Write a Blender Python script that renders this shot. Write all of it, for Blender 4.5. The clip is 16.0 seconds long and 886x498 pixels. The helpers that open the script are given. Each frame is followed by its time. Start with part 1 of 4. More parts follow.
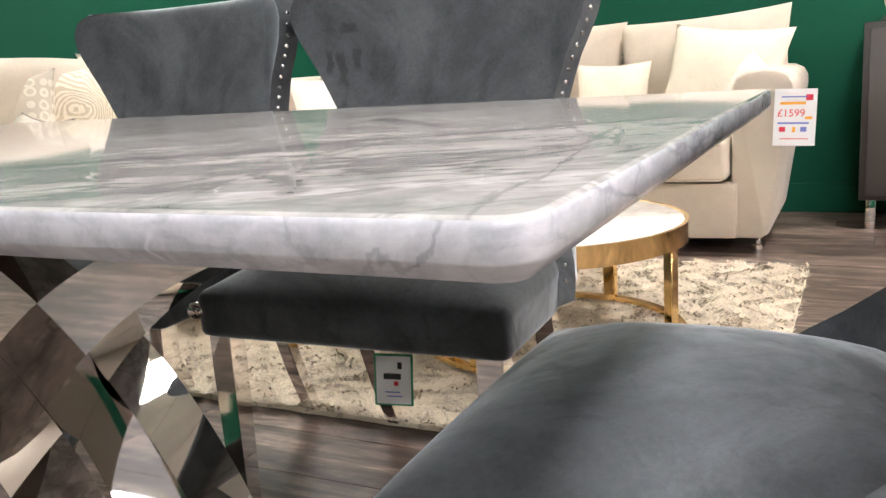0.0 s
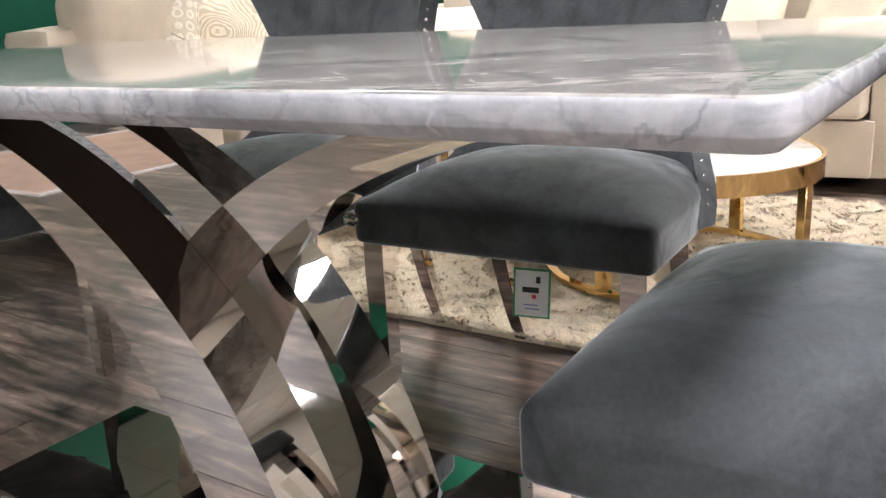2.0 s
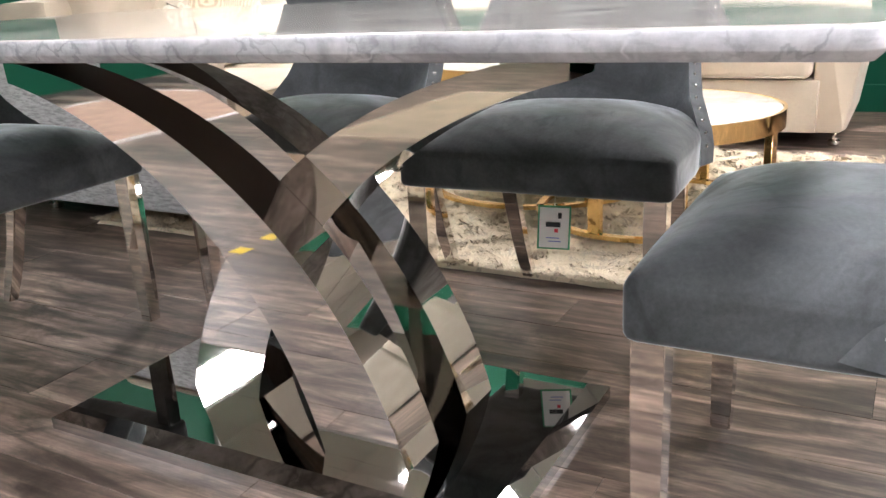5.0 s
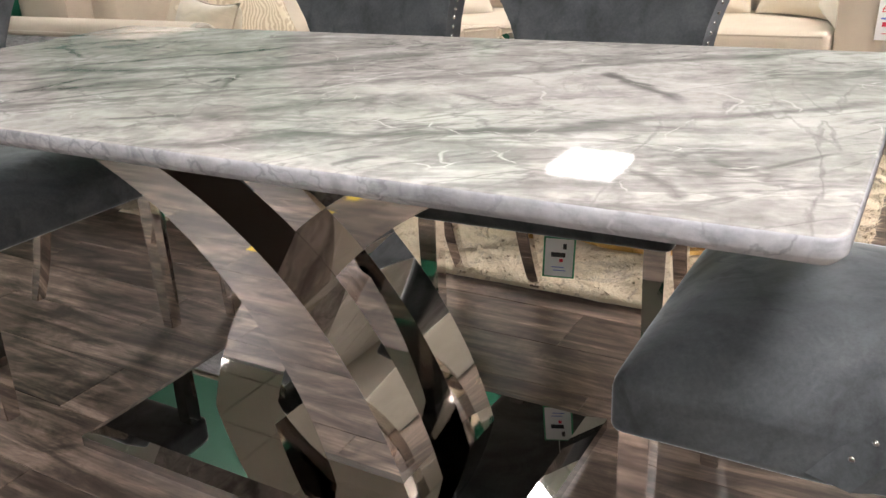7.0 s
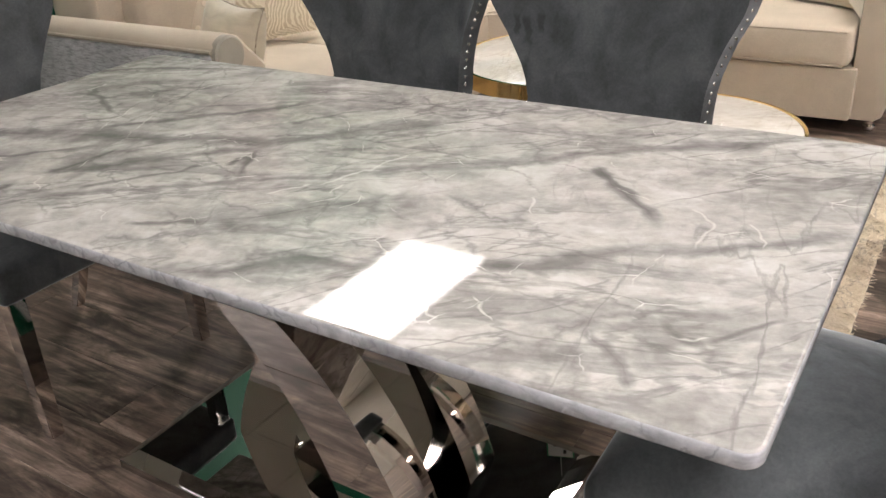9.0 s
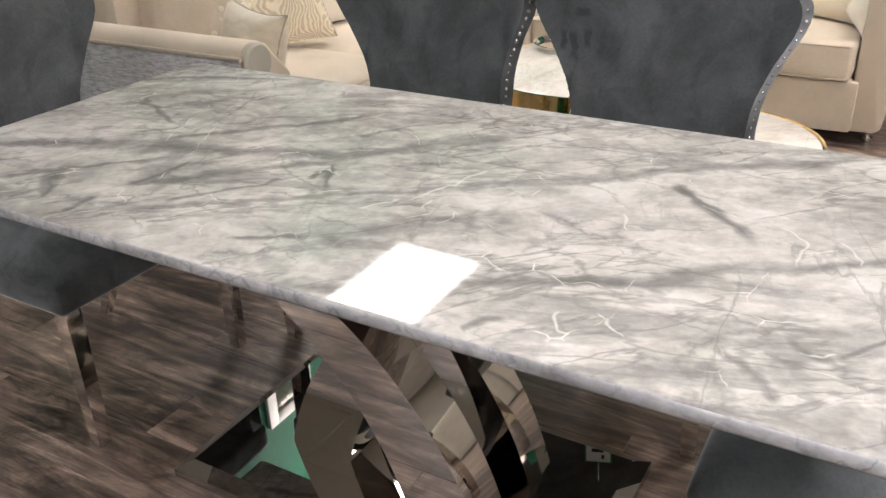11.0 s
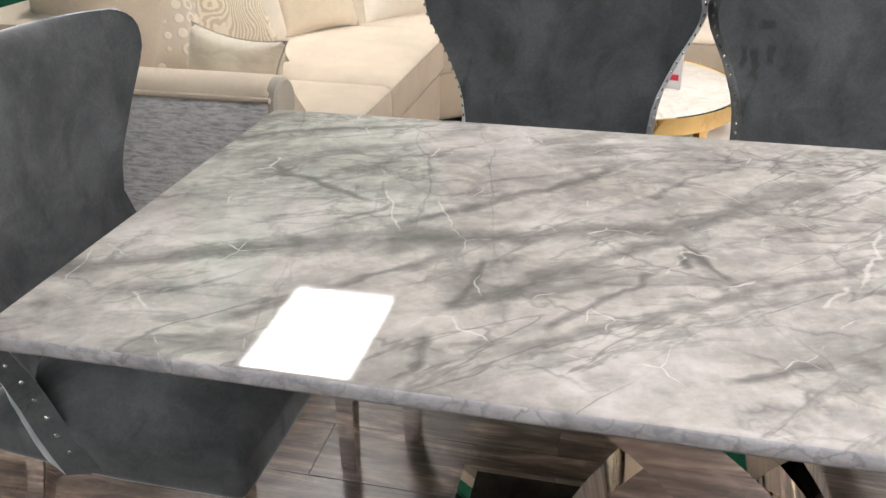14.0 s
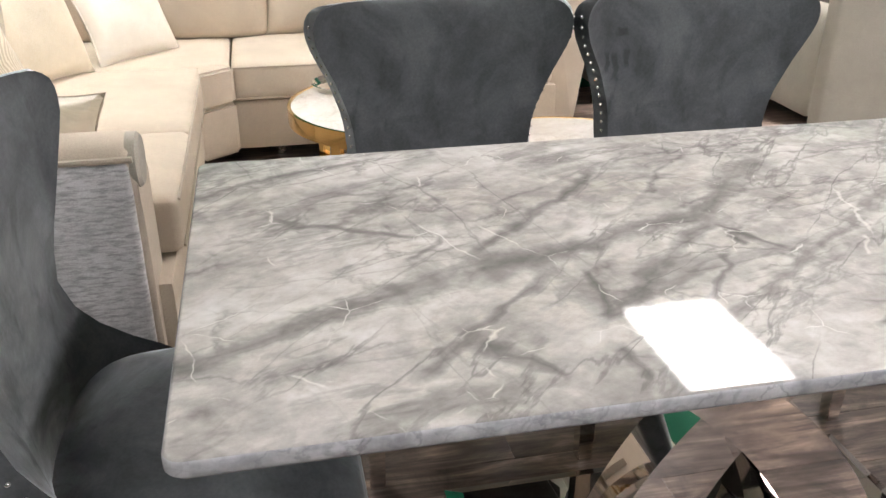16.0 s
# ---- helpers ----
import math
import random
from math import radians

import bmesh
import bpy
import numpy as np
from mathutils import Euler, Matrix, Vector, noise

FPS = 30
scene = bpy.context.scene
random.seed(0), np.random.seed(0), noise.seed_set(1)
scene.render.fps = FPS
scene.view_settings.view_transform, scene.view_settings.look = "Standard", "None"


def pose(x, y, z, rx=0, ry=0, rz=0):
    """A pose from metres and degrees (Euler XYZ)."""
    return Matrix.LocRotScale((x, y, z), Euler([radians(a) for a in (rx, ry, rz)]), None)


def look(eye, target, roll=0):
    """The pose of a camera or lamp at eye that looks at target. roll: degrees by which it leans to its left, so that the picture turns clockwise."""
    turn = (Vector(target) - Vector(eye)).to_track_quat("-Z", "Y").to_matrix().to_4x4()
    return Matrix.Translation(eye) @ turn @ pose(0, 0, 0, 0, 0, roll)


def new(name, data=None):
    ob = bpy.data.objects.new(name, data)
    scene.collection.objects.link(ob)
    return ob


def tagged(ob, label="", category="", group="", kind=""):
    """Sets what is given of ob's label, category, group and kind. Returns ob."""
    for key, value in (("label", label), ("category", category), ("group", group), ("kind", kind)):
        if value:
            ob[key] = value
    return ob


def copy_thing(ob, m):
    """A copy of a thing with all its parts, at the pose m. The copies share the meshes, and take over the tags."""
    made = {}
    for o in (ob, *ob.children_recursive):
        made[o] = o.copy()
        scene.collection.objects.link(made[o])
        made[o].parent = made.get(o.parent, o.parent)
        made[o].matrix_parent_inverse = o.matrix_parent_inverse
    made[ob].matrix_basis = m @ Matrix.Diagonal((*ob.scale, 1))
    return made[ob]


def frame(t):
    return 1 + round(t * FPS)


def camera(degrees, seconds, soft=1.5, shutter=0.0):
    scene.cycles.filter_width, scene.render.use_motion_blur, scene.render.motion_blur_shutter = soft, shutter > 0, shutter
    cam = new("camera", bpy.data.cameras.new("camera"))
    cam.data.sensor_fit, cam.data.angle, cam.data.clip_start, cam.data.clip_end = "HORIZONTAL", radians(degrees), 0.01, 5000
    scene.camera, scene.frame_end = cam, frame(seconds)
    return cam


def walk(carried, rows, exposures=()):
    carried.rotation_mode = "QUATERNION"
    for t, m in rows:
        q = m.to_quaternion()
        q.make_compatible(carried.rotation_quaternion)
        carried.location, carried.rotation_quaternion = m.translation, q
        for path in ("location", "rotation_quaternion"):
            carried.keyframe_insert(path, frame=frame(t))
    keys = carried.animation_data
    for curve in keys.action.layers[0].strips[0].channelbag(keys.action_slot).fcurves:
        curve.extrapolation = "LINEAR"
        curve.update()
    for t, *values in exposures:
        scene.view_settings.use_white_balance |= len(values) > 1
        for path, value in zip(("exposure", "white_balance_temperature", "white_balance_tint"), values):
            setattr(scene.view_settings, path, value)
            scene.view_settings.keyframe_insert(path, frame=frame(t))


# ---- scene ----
cam = camera(55.0, 16.0)
PATH = [
    (0, (1.962, -0.297, 0.819), (1.078, 1.446, 0.396), -3.9),
    (0.5, (1.956, -0.331, 0.817), (1.028, 1.380, 0.356), -3.4),
    (1, (1.948, -0.341, 0.812), (0.957, 1.323, 0.313), -3.2),
    (1.5, (1.942, -0.363, 0.804), (0.902, 1.259, 0.267), -3.3),
    (2, (1.930, -0.405, 0.809), (0.854, 1.186, 0.252), -3.2),
    (2.5, (1.925, -0.477, 0.822), (0.859, 1.118, 0.257), -3.1),
    (3, (1.891, -0.570, 0.816), (0.929, 1.093, 0.260), -3.0),
    (3.5, (1.872, -0.645, 0.815), (0.940, 1.033, 0.251), -3.4),
    (4, (1.873, -0.674, 0.807), (0.930, 0.987, 0.217), -3.7),
    (6.5, (1.863, -0.735, 0.929), (0.935, 0.895, 0.235), -2.8),
    (7, (1.892, -0.699, 1.023), (0.941, 0.891, 0.270), -2.9),
    (7.5, (1.921, -0.629, 1.071), (0.941, 0.917, 0.265), -2.6),
    (8, (1.956, -0.603, 1.162), (0.958, 0.903, 0.305), -3.0),
    (10.5, (1.866, -0.779, 1.356), (0.912, 0.716, 0.432), -2.6),
    (11, (1.780, -0.785, 1.346), (0.866, 0.747, 0.442), -1.9),
    (11.5, (1.627, -0.714, 1.345), (0.761, 0.850, 0.449), -1.2),
    (12, (1.467, -0.689, 1.336), (0.652, 0.913, 0.459), -0.6),
    (12.5, (1.269, -0.704, 1.323), (0.567, 0.953, 0.450), -0.9),
    (13, (1.078, -0.763, 1.309), (0.524, 0.930, 0.400), -1.2),
    (13.5, (0.907, -0.750, 1.279), (0.425, 0.960, 0.360), 0.0),
    (14, (0.736, -0.705, 1.293), (0.329, 1.037, 0.399), -0.3),
    (14.5, (0.632, -0.717, 1.290), (0.363, 1.069, 0.431), -0.4),
    (15, (0.494, -0.788, 1.296), (0.384, 1.013, 0.434), -0.7),
    (15.5, (0.334, -0.794, 1.298), (0.441, 1.008, 0.438), -0.6),
    (16, (0.128, -0.700, 1.296), (0.515, 1.072, 0.452), 0.1),
]
walk(cam, [(t, look(eye, target, roll)) for t, eye, target, roll in PATH],
     [(0, 0.52, 6430, 10), (1.5, 0.52, 6330, 10), (3.5, 0.76, 6300, 10), (5.5, 0.92, 6300, 10), (6.5, 0.86, 6350, 10), (7.0, 0.30, 6600, 10), (8.0, -0.16, 6750, 10),
      (10.5, 0.06, 6600, 10), (12.5, 0.10, 6580, 10), (14.0, 0.20, 6480, 10), (16, 0.33, 6450, 10)])

# ---- world, lamps ----
TOP = 0.76          # height of the table top
TL, TW = 1.85, 0.90  # length and width of the table top
CEIL = 2.85

world = bpy.data.worlds.new("showroom_world")
scene.world = world
world.use_nodes = True
world.node_tree.nodes["Background"].inputs[0].default_value = (0.95, 0.97, 1.0, 1)
world.node_tree.nodes["Background"].inputs[1].default_value = 0.012
PANEL_POWER = 28.0


# ---- materials ----
def material(name, rough=0.5, metal=0.0, color=(0.5, 0.5, 0.5)):
    m = bpy.data.materials.new(name)
    m.use_nodes = True
    b = m.node_tree.nodes["Principled BSDF"]
    b.inputs["Base Color"].default_value = (*color, 1)
    b.inputs["Roughness"].default_value = rough
    b.inputs["Metallic"].default_value = metal
    return m, m.node_tree, b


def node(nt, kind, ins=None, **props):
    n = nt.nodes.new(kind)
    for k, v in props.items():
        setattr(n, k, v)
    for k, v in (ins or {}).items():
        if hasattr(v, "is_output"):
            nt.links.new(v, n.inputs[k])
        else:
            n.inputs[k].default_value = v
    return n


def coords(nt, scale=(1, 1, 1), rot=(0, 0, 0), out="Object"):
    tc = node(nt, "ShaderNodeTexCoord")
    mp = node(nt, "ShaderNodeMapping", {"Vector": tc.outputs[out], "Scale": scale, "Rotation": rot})
    return mp.outputs[0]


def noise_tex(nt, vec, scale, detail=4.0, rough=0.55, dist=0.0):
    return node(nt, "ShaderNodeTexNoise", {"Vector": vec, "Scale": scale, "Detail": detail, "Roughness": rough, "Distortion": dist}).outputs[0]


def ramp(nt, fac, stops, mode="LINEAR"):
    r = node(nt, "ShaderNodeValToRGB", {"Fac": fac})
    r.color_ramp.interpolation = mode
    e = r.color_ramp.elements
    while len(e) < len(stops):
        e.new(0.5)
    for el, (p, c) in zip(e, stops):
        el.position = p
        el.color = (*c, 1) if len(c) == 3 else c
    return r.outputs[0]


def grey(v):
    return (v, v, v)


def mix(nt, fac, a, b, kind="MIX"):
    n = node(nt, "ShaderNodeMix", data_type="RGBA", blend_type=kind)
    for i, v in ((0, fac), (6, a), (7, b)):
        if hasattr(v, "is_output"):
            nt.links.new(v, n.inputs[i])
        else:
            n.inputs[i].default_value = v if i == 0 else (*v, 1)
    return n.outputs[2]


def bump(nt, b, height, strength=0.2, dist=0.002):
    n = node(nt, "ShaderNodeBump", {"Height": height, "Strength": strength, "Distance": dist})
    nt.links.new(n.outputs[0], b.inputs["Normal"])


def turned(nt, scale, deg):
    """Object coordinates turned about z first and stretched after, so that the grain runs along deg."""
    tc = node(nt, "ShaderNodeTexCoord").outputs["Object"]
    r = node(nt, "ShaderNodeMapping", {"Vector": tc, "Rotation": (0, 0, radians(-deg))}).outputs[0]
    return node(nt, "ShaderNodeMapping", {"Vector": r, "Scale": scale}).outputs[0]


def vein_mask(nt, plain, warp, x0, y0, x1, y1, width, strength):
    """A soft dark vein from (x0, y0) to (x1, y1) on the slab, wavering and fading at its ends."""
    length = math.hypot(x1 - x0, y1 - y0)
    deg = math.degrees(math.atan2(y1 - y0, x1 - x0))
    off = node(nt, "ShaderNodeVectorMath", {0: warp, 1: (0.5, 0.5, 0.5)}, operation="SUBTRACT").outputs[0]
    bent = node(nt, "ShaderNodeVectorMath", {0: off, 1: (0.16, 0.16, 0.0)}, operation="MULTIPLY_ADD")
    nt.links.new(plain, bent.inputs[2])
    moved = node(nt, "ShaderNodeVectorMath", {0: bent.outputs[0], 1: (x0, y0, TOP)}, operation="SUBTRACT").outputs[0]
    r = node(nt, "ShaderNodeMapping", {"Vector": moved, "Rotation": (0, 0, radians(-deg))}).outputs[0]
    xyz = node(nt, "ShaderNodeSeparateXYZ", {0: r})
    across = node(nt, "ShaderNodeMath", {0: xyz.outputs[1]}, operation="ABSOLUTE").outputs[0]
    thick = node(nt, "ShaderNodeMath", {0: across, 1: noise_tex(nt, plain, 11 + width * 100, 4, 0.7)}, operation="DIVIDE").outputs[0]
    a = ramp(nt, node(nt, "ShaderNodeMath", {0: thick, 1: 0.5 / width}, operation="MULTIPLY").outputs[0], [(0.0, grey(strength)), (0.25, grey(strength * 0.8)), (1.0, grey(0))], "EASE")
    along = node(nt, "ShaderNodeMath", {0: xyz.outputs[0], 1: 1.0 / length}, operation="MULTIPLY").outputs[0]
    e = ramp(nt, along, [(0.0, grey(0)), (0.12, grey(1)), (0.85, grey(1)), (1.0, grey(0))])
    return mix(nt, 1.0, a, e, "MULTIPLY")


VEINS = ((-0.05, 0.15, 0.38, 0.34, 0.040, 0.85), (0.34, 0.32, 0.84, 0.49, 0.042, 0.9), (0.78, 0.46, 1.10, 0.71, 0.040, 0.8), (0.36, 0.36, 0.76, 0.73, 0.016, 0.8), (0.50, 0.13, 0.83, 0.47, 0.020, 0.75),
         (0.80, 0.46, 0.90, 0.22, 0.014, 0.35), (0.36, 0.17, 0.46, 0.06, 0.014, 0.9), (-0.05, 0.67, 0.33, 0.88, 0.018, 0.8), (0.12, 0.62, 0.34, 0.47, 0.014, 0.8), (0.28, 0.10, 0.52, 0.35, 0.016, 0.7),
         (0.62, 0.06, 1.06, 0.42, 0.016, 0.7), (1.00, 0.38, 1.74, 0.90, 0.030, 0.75), (1.41, 0.60, 1.60, 0.43, 0.020, 0.9), (1.04, -0.02, 1.60, 0.32, 0.022, 0.8), (1.34, 0.16, 1.86, 0.53, 0.022, 0.75),
         (1.33, 0.03, 1.37, 0.07, 0.011, 0.8), (1.62, 0.14, 1.69, 0.06, 0.011, 0.8), (1.70, 0.20, 1.75, 0.16, 0.011, 0.8), (1.76, 0.17, 1.84, 0.26, 0.011, 0.8),
         (1.42, 0.58, 1.55, 0.50, 0.011, 0.8), (0.82, 0.34, 0.81, 0.42, 0.011, 0.8), (0.80, 0.43, 0.89, 0.31, 0.011, 0.8),
         (0.37, 0.47, 0.29, 0.38, 0.011, 0.8), (1.12, 0.04, 1.28, 0.13, 0.011, 0.8), (0.56, 0.33, 0.52, 0.14, 0.011, 0.8),
         (0.85, 0.10, 0.99, 0.16, 0.011, 0.8), (0.52, 0.10, 0.55, 0.04, 0.011, 0.8), (0.66, 0.13, 0.79, 0.34, 0.011, 0.8))
# short pale cracks
CRACKS = ((0.14, 0.14, 0.18, 0.10, 0.0032, 0.5), (0.36, 0.53, 0.39, 0.36, 0.0032, 0.5), (0.45, 0.51, 0.48, 0.40, 0.0032, 0.5), (1.10, 0.54, 1.02, 0.33, 0.0032, 0.5),
          (1.63, 0.52, 1.66, 0.39, 0.0032, 0.5), (1.70, 0.51, 1.74, 0.43, 0.0032, 0.5), (1.42, 0.11, 1.46, 0.07, 0.0032, 0.5), (0.99, 0.26, 1.01, 0.35, 0.0032, 0.5),
          (1.06, 0.36, 1.08, 0.31, 0.0032, 0.5), (1.37, 0.46, 1.40, 0.40, 0.0032, 0.5))


def marble_mat(name, light, mid, dark, gloss, turn=22, veins=(), zs=1.0, cracks=()):
    m, nt, b = material(name, gloss)
    plain = coords(nt)
    warp = node(nt, "ShaderNodeTexNoise", {"Vector": plain, "Scale": 3.5, "Detail": 4.0, "Roughness": 0.6}).outputs[1]
    col = ramp(nt, noise_tex(nt, turned(nt, (1.0, 1.15, zs), turn), 8.0, 8, 0.66, 0.5), [(0.32, mid), (0.50, tuple((a + c) / 2 for a, c in zip(light, mid))), (0.62, light), (0.75, tuple(min(1, a * 1.12) for a in light))])
    # soft smoky bands and finer veins that fan out in several directions
    for deg, stretch, size, width, depth in ((turn, 4.0, 1.1, 0.030, 0.55), (turn - 8, 4.0, 2.0, 0.016, 0.5), (turn + 26, 5.0, 1.6, 0.008, 0.7), (turn - 97, 4.0, 1.3, 0.007, 0.5), (turn + 5, 3.5, 3.0, 0.014, 0.5)):
        v = mix(nt, 0.10, turned(nt, (1.0, stretch, zs), deg), warp, "ADD")
        n = noise_tex(nt, v, size, 7, 0.5, 0.0)
        f = ramp(nt, n, [(0.5 - width * 1.7, grey(0)), (0.5 - width * 0.1, grey(depth)), (0.5 + width * 0.1, grey(depth)), (0.5 + width * 1.2, grey(0))], "EASE")
        gate = ramp(nt, noise_tex(nt, plain, 2.7 + deg * 0.01, 3, 0.6), [(0.40, grey(0.05)), (0.58, grey(1))])
        col = mix(nt, mix(nt, 1.0, f, gate, "MULTIPLY"), col, dark)
    for v in veins:
        col = mix(nt, vein_mask(nt, plain, warp, *v), col, tuple(c * 0.9 for c in dark))
    # thin grey veinlets that branch between the larger veins
    w2 = node(nt, "ShaderNodeTexNoise", {"Vector": plain, "Scale": 4.5, "Detail": 5.0, "Roughness": 0.65})
    for size, deg, width, depth, gate in () if not veins else ((3.6, turn + 6, 0.040, 0.70, 4.0), (6.5, turn - 30, 0.040, 0.60, 6.1)):
        lane = mix(nt, 0.16, turned(nt, (0.62, 1.25, zs), deg), w2.outputs[1], "ADD")
        cell = node(nt, "ShaderNodeTexVoronoi", {"Vector": lane, "Scale": size}, feature="DISTANCE_TO_EDGE")
        thin = ramp(nt, cell.outputs[0], [(0.0, grey(depth)), (width * 0.35, grey(depth * 0.55)), (width, grey(0))])
        some = ramp(nt, noise_tex(nt, plain, gate, 4, 0.65), [(0.44, grey(0.0)), (0.60, grey(1))])
        col = mix(nt, mix(nt, 1.0, thin, some, "MULTIPLY"), col, dark)
    # fine pale cracks
    w3 = node(nt, "ShaderNodeTexNoise", {"Vector": plain, "Scale": 9.0, "Detail": 3.0})
    bent3 = mix(nt, 0.07, plain, w3.outputs[1], "ADD")
    vor = node(nt, "ShaderNodeTexVoronoi", {"Vector": bent3, "Scale": 8.0}, feature="DISTANCE_TO_EDGE")
    crack = ramp(nt, vor.outputs[0], [(0.0, grey(1)), (0.005, grey(0.6)), (0.012, grey(0))])
    where = ramp(nt, noise_tex(nt, plain, 12.0, 3), [(0.55, grey(0)), (0.63, grey(0.8))])
    col = mix(nt, mix(nt, 1.0, crack, where, "MULTIPLY"), col, tuple(min(1, a * 1.3) for a in light))
    for v in cracks:
        col = mix(nt, vein_mask(nt, plain, warp, *v), col, tuple(min(1, a * 1.4) for a in light))
    smoke = noise_tex(nt, turned(nt, (1.0, 2.0, 1.0), turn), 2.4, 5, 0.6, 0.4)
    col = mix(nt, 0.7, col, ramp(nt, smoke, [(0.36, grey(0.33)), (0.62, grey(0.62))]), "OVERLAY")
    fine = noise_tex(nt, turned(nt, (1.0, 1.2, 1.0), turn), 38, 6, 0.78)
    col = mix(nt, 0.24, col, ramp(nt, fine, [(0.3, grey(0.2)), (0.7, grey(0.82))]), "OVERLAY")
    mottle = noise_tex(nt, bent3, 15, 3, 0.5, 1.2)
    col = mix(nt, 0.20, col, ramp(nt, mottle, [(0.36, grey(0.25)), (0.52, grey(0.5)), (0.64, grey(0.8))]), "OVERLAY")
    nt.links.new(col, b.inputs["Base Color"])
    b.inputs["Specular IOR Level"].default_value = 0.24
    return m


MARBLE = marble_mat("grey_marble", (0.612, 0.596, 0.565), (0.445, 0.430, 0.405), (0.222, 0.217, 0.206), 0.045, 22, VEINS, 1.0, CRACKS)
# slab stone again, honed; bluish light on the edge is put into its colour
BLUE_LIT_EDGE = marble_mat("marble_edge_bluish_light", (0.53, 0.535, 0.560), (0.41, 0.416, 0.440), (0.27, 0.276, 0.295), 0.16, 70, (), 5.0)
WHITE_MARBLE = marble_mat("white_marble", (0.80, 0.77, 0.72), (0.76, 0.73, 0.68), (0.60, 0.56, 0.50), 0.10, 60)


def velvet_mat(name, c, brushed=()):
    """Crushed-nap velvet: broad lighter and darker sweeps of the pile, brushed strokes and a soft sheen."""
    m, nt, b = material(name, 0.8)
    v = coords(nt)
    big = noise_tex(nt, v, 4.2, 6, 0.62, 0.9)
    strokes = noise_tex(nt, coords(nt, (9, 8, 7), (0.3, 0.5, 0.5)), 1.1, 5, 0.65, 1.0)
    marks = noise_tex(nt, coords(nt, (15, 15, 9), (0.1, 0.35, 0.0)), 0.8, 4, 0.6, 1.2)
    f = ramp(nt, big, [(0.36, grey(0.42)), (0.5, grey(0.75)), (0.62, grey(1.05))])
    g = ramp(nt, strokes, [(0.34, grey(0.78)), (0.5, grey(0.93)), (0.68, grey(1.0))])
    d = ramp(nt, marks, [(0.28, grey(0.68)), (0.42, grey(1.0))])
    nap = mix(nt, 1.0, mix(nt, 1.0, f, g, "MULTIPLY"), d, "MULTIPLY")
    # finger strokes brushed against the pile: place across, height, half width, half length
    wave = node(nt, "ShaderNodeTexNoise", {"Vector": v, "Scale": 26.0, "Detail": 3.0}).outputs[1]
    at = node(nt, "ShaderNodeSeparateXYZ", {0: mix(nt, 0.03, v, wave, "ADD")})
    for x0, z0, w, l in brushed:
        sides = []
        for axis, mid, half in ((0, x0 + 0.015, w), (2, z0 + 0.015, l)):
            away = node(nt, "ShaderNodeMath", {0: at.outputs[axis], 1: mid}, operation="SUBTRACT").outputs[0]
            far_ = node(nt, "ShaderNodeMath", {0: node(nt, "ShaderNodeMath", {0: away}, operation="ABSOLUTE").outputs[0], 1: 1.0 / (2 * half)}, operation="MULTIPLY").outputs[0]
            sides.append(ramp(nt, far_, [(0.25, grey(0.75)), (0.6, grey(0))], "EASE"))
        nap = mix(nt, mix(nt, 1.0, *sides, "MULTIPLY"), nap, grey(0.12))
    col = mix(nt, 1.0, mix(nt, 0.85, grey(1.1), nap), tuple(c), "MULTIPLY")
    pile = noise_tex(nt, v, 160, 3, 0.7)
    col = mix(nt, 0.25, col, ramp(nt, pile, [(0.3, grey(0.25)), (0.7, grey(0.75))]), "OVERLAY")
    nt.links.new(col, b.inputs["Base Color"])
    b.inputs["Sheen Weight"].default_value = 0.8
    b.inputs["Sheen Roughness"].default_value = 0.35
    nt.links.new(mix(nt, 1.0, nap, (0.88, 0.94, 1.0), "MULTIPLY"), b.inputs["Sheen Tint"])
    b.inputs["Specular IOR Level"].default_value = 0.12
    bump(nt, b, pile, 0.25, 0.001)
    # the tips of the pile catch light at low angles
    tips = node(nt, "ShaderNodeBsdfSheen", {"Color": mix(nt, 1.0, nap, (0.80, 0.85, 0.90), "MULTIPLY"), "Roughness": 0.36})
    both = node(nt, "ShaderNodeAddShader", {0: b.outputs[0], 1: tips.outputs[0]})
    nt.links.new(both.outputs[0], nt.nodes["Material Output"].inputs["Surface"])
    return m


BRUSHED = ((-0.235, 0.835, 0.008, 0.030), (-0.212, 0.825, 0.009, 0.036), (-0.182, 0.842, 0.010, 0.026), (-0.195, 0.905, 0.018, 0.012))
VELVET = velvet_mat("grey_velvet", (0.103, 0.112, 0.118))
STROKED_VELVET = velvet_mat("stroked_grey_velvet", (0.103, 0.112, 0.118), BRUSHED)


def chrome_mat(name, c, rough=0.03):
    m, nt, b = material(name, rough, 1.0, c)
    smear = noise_tex(nt, coords(nt), 7, 5, 0.6)
    nt.links.new(ramp(nt, smear, [(0.4, grey(rough * 0.6)), (0.75, grey(rough * 2.2))]), b.inputs["Roughness"])
    return m


CHROME = chrome_mat("polished_steel", (0.80, 0.765, 0.735), 0.03)
GOLD = chrome_mat("polished_gold", (0.78, 0.54, 0.24), 0.10)
NAIL = chrome_mat("nail_chrome", (0.66, 0.65, 0.64), 0.14)
BLACKPLATE = chrome_mat("black_mirror_steel", (0.50, 0.49, 0.48), 0.02)


